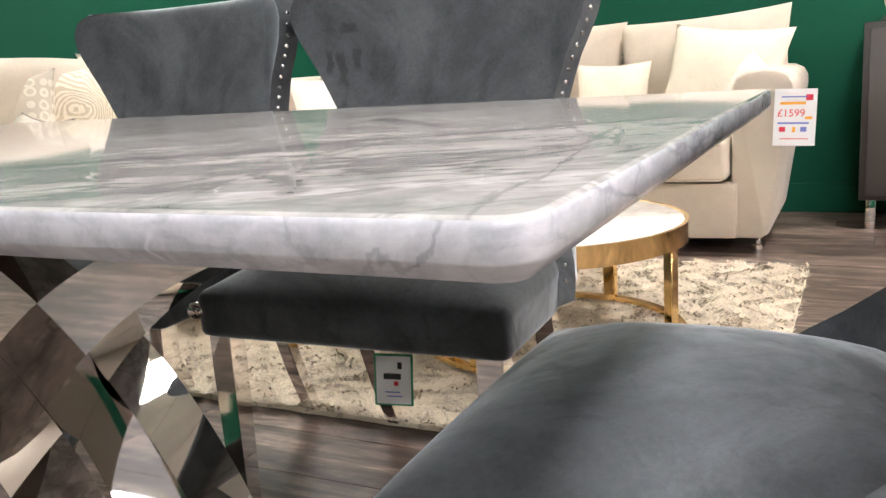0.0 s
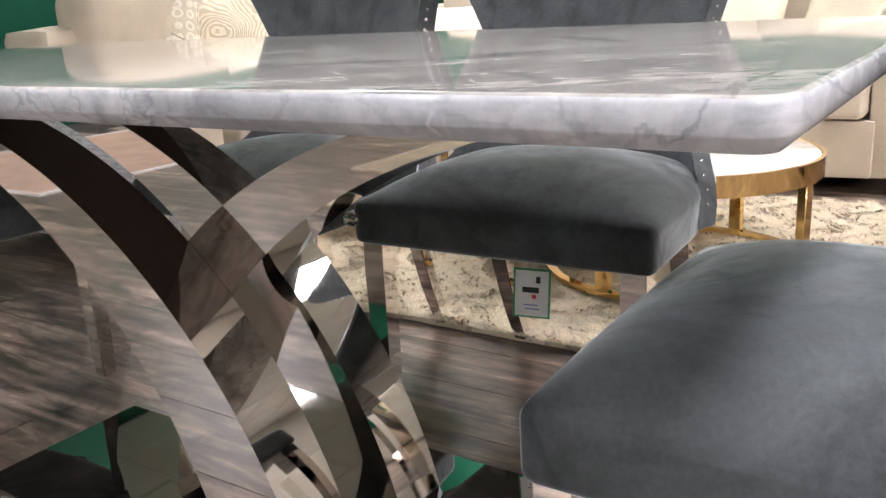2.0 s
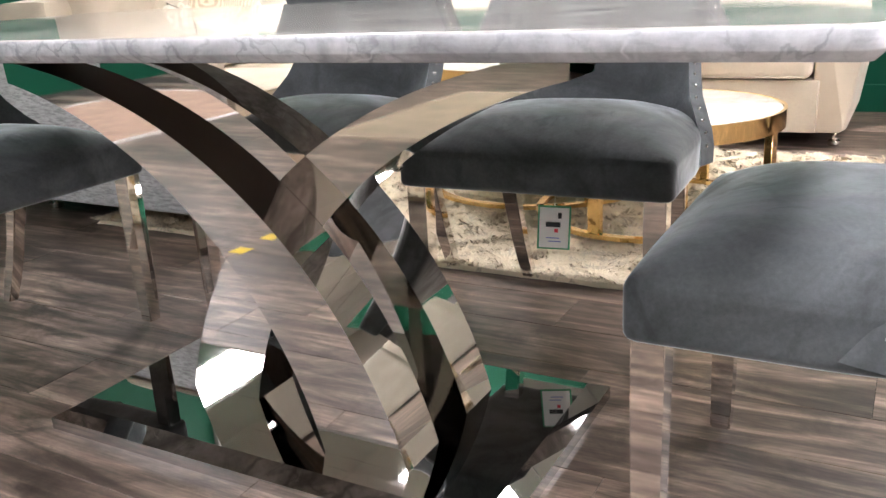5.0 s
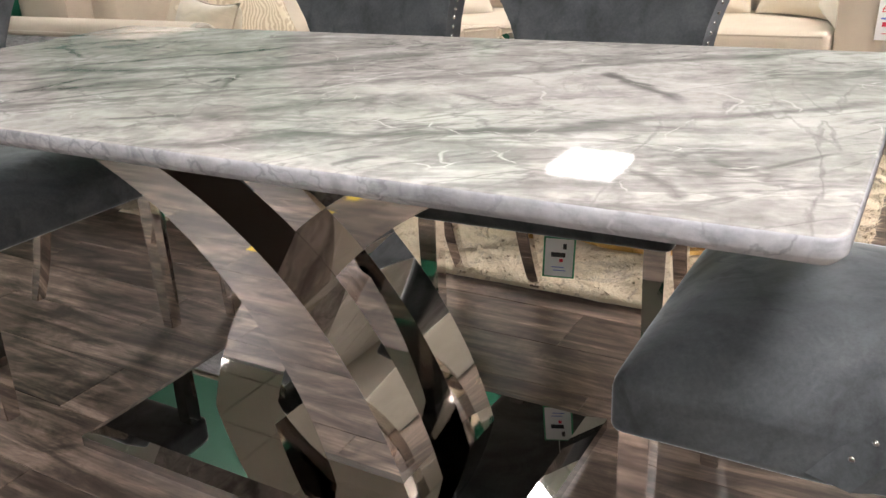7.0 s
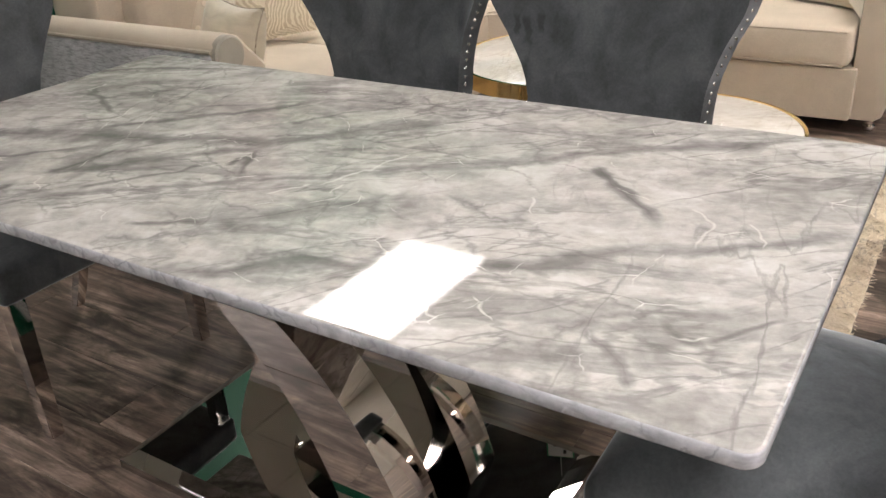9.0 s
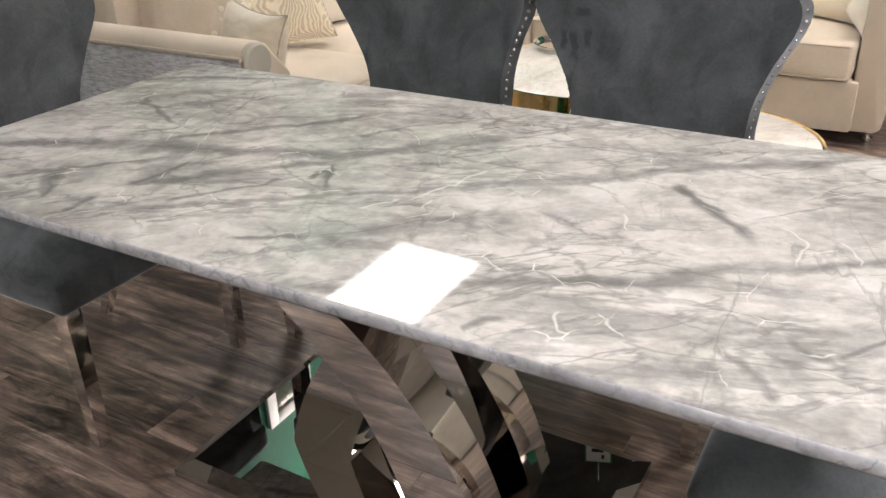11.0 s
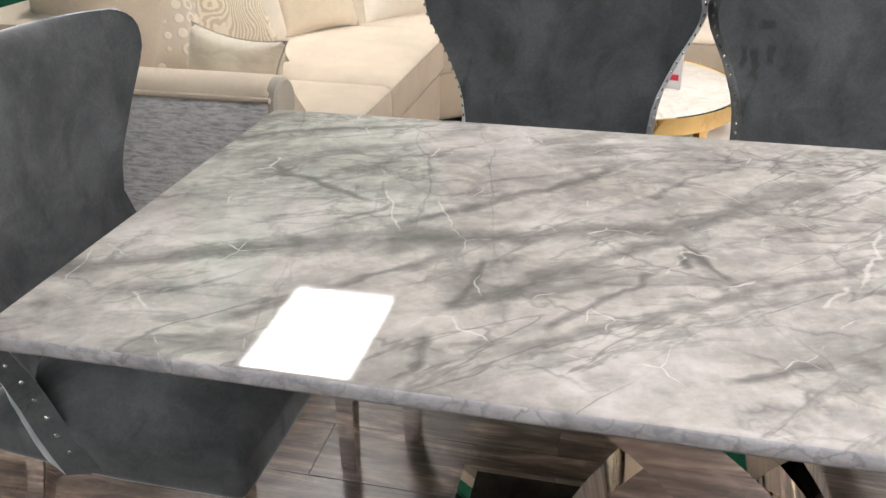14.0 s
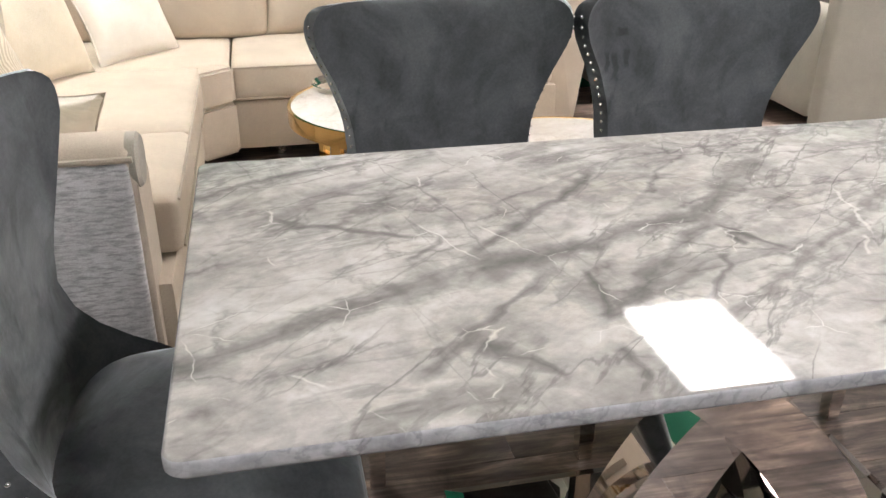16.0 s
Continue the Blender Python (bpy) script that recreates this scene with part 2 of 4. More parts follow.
def fabric_mat(name, c, weave=420, blotch=0.12, streak=None):
    m, nt, b = material(name, 0.9)
    v = coords(nt)
    n1 = noise_tex(nt, v, 5, 5, 0.6)
    col = ramp(nt, n1, [(0.3, tuple(x * (1 - blotch) for x in c)), (0.7, tuple(min(1, x * (1 + blotch * 0.5)) for x in c))])
    n2 = noise_tex(nt, v, weave, 2, 0.6)
    col = mix(nt, 0.35, col, ramp(nt, n2, [(0.3, grey(0.3)), (0.7, grey(0.72))]), "OVERLAY")
    if streak:
        s = noise_tex(nt, coords(nt, streak), 1.0, 5, 0.7, 0.3)
        col = mix(nt, ramp(nt, s, [(0.44, grey(0)), (0.62, grey(1))]), col, tuple(x * 0.55 for x in c))
    nt.links.new(col, b.inputs["Base Color"])
    b.inputs["Sheen Weight"].default_value = 0.15
    b.inputs["Specular IOR Level"].default_value = 0.2
    bump(nt, b, n2, 0.35, 0.0015)
    return m


SOFA = fabric_mat("beige_sofa_fabric", (0.56, 0.485, 0.39))
SOFA_DARK = fabric_mat("beige_piping", (0.45, 0.39, 0.31))
CHENILLE = fabric_mat("grey_chenille", (0.56, 0.555, 0.56), 300, 0.2, (22, 22, 110))
CREAM = fabric_mat("cream_cushion_fabric", (0.78, 0.70, 0.56), 260)
IVORY = fabric_mat("ivory_cushion_fabric", (0.80, 0.75, 0.66), 300)
TAUPE_FAB = fabric_mat("stone_upholstery", (0.40, 0.375, 0.315), 420)
DARKPIPE = fabric_mat("dark_piping", (0.16, 0.135, 0.11))


def satin_mat(name, c):
    m, nt, b = material(name, 0.42, 0.0, c)
    v = coords(nt)
    w = noise_tex(nt, coords(nt, (1, 1, 2.2), (0.2, 0.5, 0.1)), 9, 3, 0.5, 0.8)
    nt.links.new(ramp(nt, w, [(0.3, tuple(x * 0.8 for x in c)), (0.7, c)]), b.inputs["Base Color"])
    b.inputs["Sheen Weight"].default_value = 0.4
    bump(nt, b, w, 0.35, 0.012)
    return m


SATIN = satin_mat("champagne_satin", (0.62, 0.555, 0.43))


def swirl_mat(name, c, d, kind):
    m, nt, b = material(name, 0.6)
    v = coords(nt)
    if kind == "waves":
        warp = node(nt, "ShaderNodeTexNoise", {"Vector": v, "Scale": 5.0, "Detail": 1.0})
        bent = mix(nt, 0.5, v, warp.outputs[1], "ADD")
        w = node(nt, "ShaderNodeTexWave", {"Vector": bent, "Scale": 13.0, "Distortion": 3.0, "Detail": 1.0, "Detail Scale": 2.0}).outputs[1]
        f = ramp(nt, w, [(0.35, grey(0)), (0.6, grey(1))])
    else:
        vor = node(nt, "ShaderNodeTexVoronoi", {"Vector": v, "Scale": 21.0, "Randomness": 0.25}, feature="F1").outputs[0]
        f = ramp(nt, vor, [(0.22, grey(0)), (0.28, grey(1)), (0.42, grey(1)), (0.48, grey(0))])
    nt.links.new(mix(nt, f, c, d), b.inputs["Base Color"])
    b.inputs["Sheen Weight"].default_value = 0.3
    bump(nt, b, f, 0.5, 0.004)
    return m


SWIRL = swirl_mat("swirl_jacquard", (0.78, 0.70, 0.55), (0.58, 0.49, 0.35), "waves")
CIRCLES = swirl_mat("circle_jacquard", (0.60, 0.53, 0.42), (0.76, 0.69, 0.57), "circles")


def wood_mat():
    m, nt, b = material("grey_oak_vinyl", 0.42)
    info = node(nt, "ShaderNodeObjectInfo").outputs["Random"]
    tc = node(nt, "ShaderNodeTexCoord").outputs["Object"]
    shift = node(nt, "ShaderNodeCombineXYZ", {"X": node(nt, "ShaderNodeMath", {0: info, 1: 37.0}, operation="MULTIPLY").outputs[0],
                                              "Y": node(nt, "ShaderNodeMath", {0: info, 1: 91.0}, operation="MULTIPLY").outputs[0]}).outputs[0]
    p = node(nt, "ShaderNodeVectorMath", {0: tc, 1: shift}, operation="ADD").outputs[0]
    g1 = noise_tex(nt, node(nt, "ShaderNodeMapping", {"Vector": p, "Scale": (1.1, 9, 1)}).outputs[0], 1.6, 7, 0.62, 1.3)
    g2 = noise_tex(nt, node(nt, "ShaderNodeMapping", {"Vector": p, "Scale": (5, 120, 1)}).outputs[0], 1.2, 4, 0.6, 0.4)
    big = noise_tex(nt, p, 1.8, 3, 0.5)
    col = ramp(nt, g1, [(0.28, (0.028, 0.019, 0.014)), (0.43, (0.088, 0.063, 0.050)), (0.58, (0.200, 0.148, 0.118)), (0.74, (0.42, 0.32, 0.255))])
    col = mix(nt, 0.5, col, ramp(nt, g2, [(0.3, grey(0.2)), (0.7, grey(0.75))]), "OVERLAY")
    blot = noise_tex(nt, node(nt, "ShaderNodeMapping", {"Vector": p, "Scale": (2.0, 4.5, 1)}).outputs[0], 2.2, 6, 0.7, 0.8)
    col = mix(nt, 0.85, col, ramp(nt, blot, [(0.36, grey(0.18)), (0.5, grey(0.5)), (0.64, grey(0.82))]), "OVERLAY")
    col = mix(nt, 0.6, col, ramp(nt, info, [(0.0, grey(0.28)), (0.5, grey(0.5)), (1.0, grey(0.72))]), "OVERLAY")
    col = mix(nt, 0.3, col, ramp(nt, big, [(0.3, grey(0.3)), (0.7, grey(0.7))]), "OVERLAY")
    nt.links.new(col, b.inputs["Base Color"])
    nt.links.new(ramp(nt, g2, [(0.2, grey(0.28)), (0.8, grey(0.44))]), b.inputs["Roughness"])
    bump(nt, b, g2, 0.12, 0.001)
    return m


WOOD = wood_mat()
JOINT, _, _ = material("dark_joint", 0.8, 0, (0.02, 0.017, 0.015))


def paint_mat(name, c, rough=0.6):
    m, nt, b = material(name, rough)
    n = noise_tex(nt, coords(nt), 1.3, 5, 0.6)
    nt.links.new(ramp(nt, n, [(0.3, tuple(x * 0.88 for x in c)), (0.7, tuple(min(1, x * 1.06) for x in c))]), b.inputs["Base Color"])
    bump(nt, b, noise_tex(nt, coords(nt), 180, 3, 0.6), 0.15, 0.001)
    return m


GREEN = paint_mat("dark_green_paint", (0.004, 0.074, 0.040), 0.75)
GREEN.node_tree.nodes["Principled BSDF"].inputs["Specular IOR Level"].default_value = 0.2
WALLPAINT = paint_mat("pale_wall_paint", (0.62, 0.58, 0.52))
CEILTILE = paint_mat("white_ceiling_tile", (0.82, 0.82, 0.80), 0.9)
UNDERBOARD = paint_mat("dark_brown_board", (0.11, 0.085, 0.070), 0.6)
BLACK, _, _ = material("black_underside", 0.7, 0, (0.012, 0.012, 0.013))
WHITECARD, _, _ = material("white_card", 0.45, 0, (0.86, 0.86, 0.86))
GREENCARD, _, _ = material("green_card", 0.5, 0, (0.03, 0.30, 0.14))
INK, _, _ = material("black_ink", 0.5, 0, (0.015, 0.015, 0.018))
RED, _, _ = material("red_ink", 0.5, 0, (0.75, 0.04, 0.08))
ORANGE, _, _ = material("orange_ink", 0.5, 0, (0.9, 0.42, 0.05))
BLUE, _, _ = material("blue_ink", 0.5, 0, (0.20, 0.25, 0.62))
YELLOW, _, _ = material("yellow_tape", 0.45, 0, (0.85, 0.62, 0.04))
TEAL, _, _ = material("teal_glass", 0.08, 0, (0.025, 0.06, 0.07))
PLUM, _, _ = material("plum_flower", 0.6, 0, (0.30, 0.02, 0.05))
SIDEBOARD = paint_mat("grey_gloss_board", (0.075, 0.068, 0.062), 0.35)
SIDEFRAME = paint_mat("dark_board_frame", (0.045, 0.040, 0.038), 0.3)


def panel_mat(name, tone):
    m, nt, b = material(name, 0.5, 0.0, (0.9, 0.9, 0.9))
    b.inputs["Emission Color"].default_value = (*tone, 1)
    b.inputs["Emission Strength"].default_value = PANEL_POWER
    return m


PANEL = panel_mat("light_panel", (1.0, 0.935, 0.915))
PANEL_COOL = panel_mat("cool_light_panel", (1.0, 0.955, 0.985))


def shag_mat():
    m, nt, b = material("cream_shag", 0.95)
    isl = node(nt, "ShaderNodeNewGeometry").outputs["Random Per Island"]
    big = noise_tex(nt, coords(nt), 3.5, 4, 0.6, 1.5)
    col = ramp(nt, isl, [(0, (0.64, 0.54, 0.405)), (0.35, (0.72, 0.62, 0.475)), (1, (0.80, 0.71, 0.565))])
    line = ramp(nt, big, [(0.480, grey(0)), (0.496, grey(1)), (0.512, grey(0))])
    nt.links.new(mix(nt, mix(nt, 1.0, line, grey(0.6), "MULTIPLY"), col, (0.25, 0.21, 0.17)), b.inputs["Base Color"])
    return m


SHAG = shag_mat()


# ---- mesh helpers ----
def finish(name, bm, mat, smooth=True):
    me = bpy.data.meshes.new(name)
    bmesh.ops.recalc_face_normals(bm, faces=bm.faces[:])
    bm.to_mesh(me)
    bm.free()
    if mat:
        me.materials.append(mat)
    if smooth:
        for p in me.polygons:
            p.use_smooth = True
        me.set_sharp_from_angle(angle=radians(38))
    return me


def part(name, bm, mat, parent=None, label="", smooth=True):
    ob = new(name, finish(name, bm, mat, smooth) if isinstance(bm, bmesh.types.BMesh) else bm)
    if parent is not None:
        ob.parent = parent
    if label:
        ob["label"] = label
    return ob


def thing(name, label, category, m=None, group="", kind=""):
    ob = new(name)
    ob.empty_display_size = 0.1
    if m is not None:
        ob.matrix_basis = m
    return tagged(ob, label, category, group, kind)


def box(x0, x1, y0, y1, z0, z1, r=0.0, seg=2):
    bm = bmesh.new()
    bmesh.ops.create_cube(bm, size=1)
    for v in bm.verts:
        v.co = Vector(((x0 + x1) / 2 + v.co.x * (x1 - x0), (y0 + y1) / 2 + v.co.y * (y1 - y0), (z0 + z1) / 2 + v.co.z * (z1 - z0)))
    if r > 0:
        bmesh.ops.bevel(bm, geom=bm.edges[:], offset=r, segments=seg, affect="EDGES", profile=0.5)
    return bm


def soft(x0, x1, y0, y1, z0, z1, r, puff=(0, 0, 0), n=10, sag=None, crown=2.2):
    """A padded block: rounded edges of radius r, faces bulging by puff."""
    bm = bmesh.new()
    c = Vector(((x0 + x1) / 2, (y0 + y1) / 2, (z0 + z1) / 2))
    h = Vector(((x1 - x0) / 2, (y1 - y0) / 2, (z1 - z0) / 2))
    bmesh.ops.create_cube(bm, size=2)
    bmesh.ops.subdivide_edges(bm, edges=bm.edges[:], cuts=n, use_grid_fill=True)
    for v in bm.verts:
        u = v.co.copy()
        # crowd the rows towards the edges so the rounding is smooth
        u = Vector([math.copysign(1 - (1 - abs(a)) ** 1.6, a) if abs(a) < 1 else a for a in u])
        p = Vector((u.x * h.x, u.y * h.y, u.z * h.z))
        q = Vector([max(-(k - r), min(k - r, a)) for a, k in zip(p, h)])
        d = p - q
        if d.length > 1e-9:
            p = q + d.normalized() * r
        fx, fy, fz = ((1 - min(1, abs(a / k)) ** crown) for a, k in zip(p, h))
        p.x += math.copysign(puff[0] * fy * fz, u.x) * (abs(u.x) > 0.9)
        p.y += math.copysign(puff[1] * fx * fz, u.y) * (abs(u.y) > 0.9)
        p.z += (puff[2] * fx * fy) * (u.z > 0.9)
        if sag:
            p += sag(p)
        v.co = c + p
    return bm


def sweep(path, radius, sides=8, closed=False):
    """A round cord along a list of points."""
    bm = bmesh.new()
    rings = []
    k = len(path)
    for i, p in enumerate(path):
        a, b = path[(i - 1) % k if closed else max(0, i - 1)], path[(i + 1) % k if closed else min(k - 1, i + 1)]
        t = (Vector(b) - Vector(a)).normalized()
        s = t.cross(Vector((0, 0, 1)))
        s = s.normalized() if s.length > 1e-3 else Vector((1, 0, 0))
        w = t.cross(s)
        rings.append([bm.verts.new(Vector(p) + radius * (math.cos(2 * math.pi * j / sides) * s + math.sin(2 * math.pi * j / sides) * w)) for j in range(sides)])
    for i in range(k if closed else k - 1):
        a, b = rings[i], rings[(i + 1) % k]
        for j in range(sides):
            bm.faces.new((a[j], a[(j + 1) % sides], b[(j + 1) % sides], b[j]))
    if not closed:
        bm.faces.new(rings[0]); bm.faces.new(rings[-1])
    return bm


def lathe(profile, seg=48, cap=True):
    bm = bmesh.new()
    rings = [[bm.verts.new((r * math.cos(2 * math.pi * j / seg), r * math.sin(2 * math.pi * j / seg), z)) for j in range(seg)] for r, z in profile]
    for a, b in zip(rings, rings[1:]):
        for j in range(seg):
            bm.faces.new((a[j], a[(j + 1) % seg], b[(j + 1) % seg], b[j]))
    if cap:
        bm.faces.new(rings[0]); bm.faces.new(rings[-1])
    return bm


def pillow_mesh(w, h, t, n=18, pinch=0.07):
    """A stuffed cushion, standing in the x-z plane, its base at z = 0."""
    bm = bmesh.new()
    rng = random.Random(int(w * 1000 + h * 77))
    ph = [rng.uniform(0, 6.28) for _ in range(4)]
    sides = []
    for sgn in (-1, 1):
        g = []
        for i in range(n + 1):
            row = []
            for j in range(n + 1):
                u, v = 2 * i / n - 1, 2 * j / n - 1
                x = u * w / 2 * (1 - pinch * (1 - v * v))
                z = v * h / 2 * (1 - pinch * (1 - u * u))
                k = max(0.0, (1 - u * u) * (1 - v * v))
                y = sgn * t / 2 * k ** 0.42
                y += sgn * 0.006 * k * (math.sin(5 * u + ph[0]) * math.sin(4 * v + ph[1]) + 0.6 * math.sin(9 * u * v + ph[2]))
                row.append(bm.verts.new((x, y, z + h / 2)))
            g.append(row)
        for i in range(n):
            for j in range(n):
                bm.faces.new((g[i][j], g[i + 1][j], g[i + 1][j + 1], g[i][j + 1]))
        sides.append(g)
    bmesh.ops.remove_doubles(bm, verts=bm.verts[:], dist=0.0005)
    return bm


def pillow_rim(w, h, pinch=0.07, n=12):
    pts = []
    for a in range(4):
        for i in range(n):
            s = -1 + 2 * i / n
            u, v = [(s, -1), (1, s), (-s, 1), (-1, -s)][a]
            pts.append((u * w / 2 * (1 - pinch * (1 - v * v)), 0, v * h / 2 * (1 - pinch * (1 - u * u)) + h / 2))
    return pts


# ---- the room ----
room_x0, room_x1, room_y0, room_y1 = -4.6, 6.5, -5.6, 8.2
floor = part("floor", box(room_x0, room_x1, room_y0, room_y1, -0.12, -0.006), JOINT, smooth=False)
tagged(floor, "grey-brown wood-look plank floor of the showroom", "floor", kind="structure")

ceiling_bm = box(room_x0, room_x1, room_y0, room_y1, CEIL + 0.02, CEIL + 0.12)
for ix in range(int((room_x1 - room_x0) / 0.6)):
    for iy in range(int((room_y1 - room_y0) / 0.6)):
        x, y = room_x0 + ix * 0.6, room_y0 + iy * 0.6
        t = box(x + 0.012, x + 0.588, y + 0.012, y + 0.588, CEIL + 0.005, CEIL + 0.03)
        me = bpy.data.meshes.new("t"); t.to_mesh(me); t.free(); ceiling_bm.from_mesh(me); bpy.data.meshes.remove(me)
ceiling = part("ceiling", ceiling_bm, CEILTILE, smooth=False)
tagged(ceiling, "white suspended ceiling of square tiles", "ceiling", kind="structure")
for nm, b in (("wall_north", (room_x0, room_x1, room_y1, room_y1 + 0.1)), ("wall_south", (room_x0, room_x1, room_y0 - 0.1, room_y0)),
              ("wall_west", (room_x0 - 0.1, room_x0, room_y0, room_y1)), ("wall_east", (room_x1, room_x1 + 0.1, room_y0, room_y1))):
    # unseen walls to the south and west, darkened to cut bounced light
    dark = nm in ("wall_south", "wall_west")
    w = part(nm, box(*b, -0.1, CEIL + 0.1), GREEN if dark else WALLPAINT, smooth=False)
    tagged(w, "plain unseen showroom wall, dark green to cut bounced light" if dark else "plain pale painted showroom wall", "wall", kind="structure")

PART_H = 1.975
back = part("wall_back_green", box(-0.36, 4.2, 4.15, 4.27, -0.006, PART_H, 0.004, 1), GREEN, smooth=False)
corner = part("wall_corner_green", box(-1.38, -0.361, 4.15, 4.27, -0.006, CEIL, 0.004, 1), GREEN, smooth=False)
tagged(corner, "tall dark green painted corner partition behind the sofa", "wall", kind="structure")
tagged(back, "dark green painted display partition behind the sofa", "wall", kind="structure")
left = part("wall_left_green", box(-1.50, -1.382, 0.55, 4.27, -0.006, CEIL, 0.004, 1), GREEN, smooth=False)
tagged(left, "dark green painted side partition beside the sofa", "wall", kind="structure")
for nm, b in (("baseboard_back", (-1.38, 4.2, 4.132, 4.152)), ("baseboard_left", (-1.384, -1.364, 0.55, 4.13))):
    s = part(nm, box(*b, 0, 0.14, 0.004, 1), GREEN, smooth=False)
    tagged(s, "green painted skirting board along the partition", "baseboard", kind="structure")

# recessed light panels in a regular grid
def light_panel(glow, label):
    t = thing("ceiling_light", label, "ceiling light", group="ceiling lights")
    part("diffuser", box(-0.31, 0.31, -0.6, 0.6, -0.012, 0.0), glow, t, smooth=False)
    fr = bmesh.new()
    for b in ((-0.335, -0.311, -0.625, 0.625), (0.311, 0.335, -0.625, 0.625), (-0.311, 0.311, -0.625, -0.601), (-0.311, 0.311, 0.601, 0.625)):
        q = box(*b, -0.016, 0.006)
        me = bpy.data.meshes.new("t"); q.to_mesh(me); q.free(); fr.from_mesh(me); bpy.data.meshes.remove(me)
    part("frame", fr, CEILTILE, t, smooth=False)
    return t

lamp = light_panel(PANEL, "square-edged white recessed ceiling light panel, switched on")
lamp.matrix_basis = pose(-0.9, 3.05, CEIL)
# those at x = 6.0 and -3.7 are unseen, added for light
for x, y in ((2.55, 3.05), (6.0, 3.05), (-3.7, 3.05), (-0.83, 6.88)):
    copy_thing(lamp, pose(x, y, CEIL))
# unseen panels added on the south side, tinted for the bluish light from there
added_cool_lamp = light_panel(PANEL_COOL, "unseen white recessed ceiling light panel, added for cool light from the south")
added_cool_lamp.matrix_basis = pose(2.55, -0.4, CEIL)
for x, y in ((6.0, -0.4), (-3.7, -0.4), (-0.9, -3.85), (2.55, -3.85), (6.0, -3.85), (-3.7, -3.85)):
    copy_thing(added_cool_lamp, pose(x, y, CEIL))


# ---- dining table ----
table = thing("dining_table", "grey marble dining table on a mirror-polished crossing steel base", "dining table")

def slab(x0, x1, y0, y1, z0, z1, corner, edge):
    bm = bmesh.new()
    prof = [(edge, z0), (0.12 * edge, z0 + 0.85 * edge), (0.0, z0 + 1.05 * edge), (0.0, z1 - 0.45 * edge), (0.15 * edge, z1 - 0.15 * edge), (0.45 * edge, z1), (0.5 * edge, z1)]
    rings = []
    for inset, z in prof:
        r = corner - inset * 0.6
        ring = []
        for cx, cy, a0 in ((x1 - corner, y1 - corner, 0), (x0 + corner, y1 - corner, 90), (x0 + corner, y0 + corner, 180), (x1 - corner, y0 + corner, 270)):
            for i in range(7):
                a = radians(a0 + 15 * i)
                ring.append(bm.verts.new((cx + (corner - inset) * math.cos(a), cy + (corner - inset) * math.sin(a), z)))
        rings.append(ring)
    k = len(rings[0])
    for a, b in zip(rings, rings[1:]):
        for j in range(k):
            bm.faces.new((a[j], a[(j + 1) % k], b[(j + 1) % k], b[j]))
    bm.faces.new(rings[0]); bm.faces.new(rings[-1])
    return bm

top_ob = part("tabletop", slab(0, TL, 0, TW, TOP - 0.029, TOP, 0.023, 0.010), MARBLE, table, "polished grey marble slab with rounded corners")
top_ob.data.materials.append(BLUE_LIT_EDGE)
for p in top_ob.data.polygons:
    p.use_smooth = p.use_smooth and len(p.vertices) == 4
    p.material_index = 1 if abs(p.normal.z) < 0.8 else 0
part("underframe", box(0.30, 1.55, 0.27, 0.645, TOP - 0.060, TOP - 0.0295, 0.002, 1), UNDERBOARD, table, "dark brown board under the slab", smooth=False)

CX, CY = 0.925, 0.46
def arc_band(y0, y1, flip):
    """One bent flat bar, wider at its foot, from the table top to the base plate."""
    bm = bmesh.new()
    z_bot = 0.0402
    oc, orad = (0.395 - CX, -0.163), 0.838
    ic, irad = (0.258 - CX, -0.143), 0.806
    n = 44
    out, inn = [], []
    a0, a1 = math.asin((z_bot - oc[1]) / orad), radians(90)
    b0, b1 = math.asin((z_bot - ic[1]) / irad), radians(80)
    for i in range(n + 1):
        f = i / n
        a, b = a0 + (a1 - a0) * f, b0 + (b1 - b0) * f
        out.append((oc[0] + orad * math.cos(a), oc[1] + orad * math.sin(a) + 0.026 * f ** 6))
        inn.append((ic[0] + irad * math.cos(b), ic[1] + irad * math.sin(b) + 0.010 * f ** 6))
    s = -1 if flip else 1
    rows = []
    for (xo, zo_), (xi, zi_) in zip(out, inn):
        rows.append([bm.verts.new((CX + s * x, y, z)) for x, z, y in ((xo, zo_, y0), (xo, zo_, y1), (xi, zi_, y1), (xi, zi_, y0))])
    for a, b in zip(rows, rows[1:]):
        for j in range(4):
            bm.faces.new((a[j], a[(j + 1) % 4], b[(j + 1) % 4], b[j]))
    bm.faces.new(rows[0]); bm.faces.new(rows[-1])
    sharp = [e for e in bm.edges if len(e.link_faces) == 2 and e.calc_face_angle(0) > radians(50)]
    bmesh.ops.bevel(bm, geom=sharp, offset=0.0012, segments=1, affect="EDGES")
    return bm

for y0, y1, flip in ((0.298, 0.4025, False), (0.4030, 0.5090, True), (0.5095, 0.614, False)):
    part("arc", arc_band(y0, y1, flip), CHROME, table, "mirror-polished bent steel band")

plate = bmesh.new()
p0 = [plate.verts.new((x, y, 0.0)) for x, y in ((0.446, 0.206), (1.404, 0.206), (1.404, 0.740), (0.446, 0.740))]
p1 = [plate.verts.new((x, y, 0.024)) for x, y in ((0.446, 0.206), (1.404, 0.206), (1.404, 0.740), (0.446, 0.740))]
p2 = [plate.verts.new((x, y, 0.040)) for x, y in ((0.480, 0.240), (1.370, 0.240), (1.370, 0.706), (0.480, 0.706))]
plate.faces.new(p0[::-1])
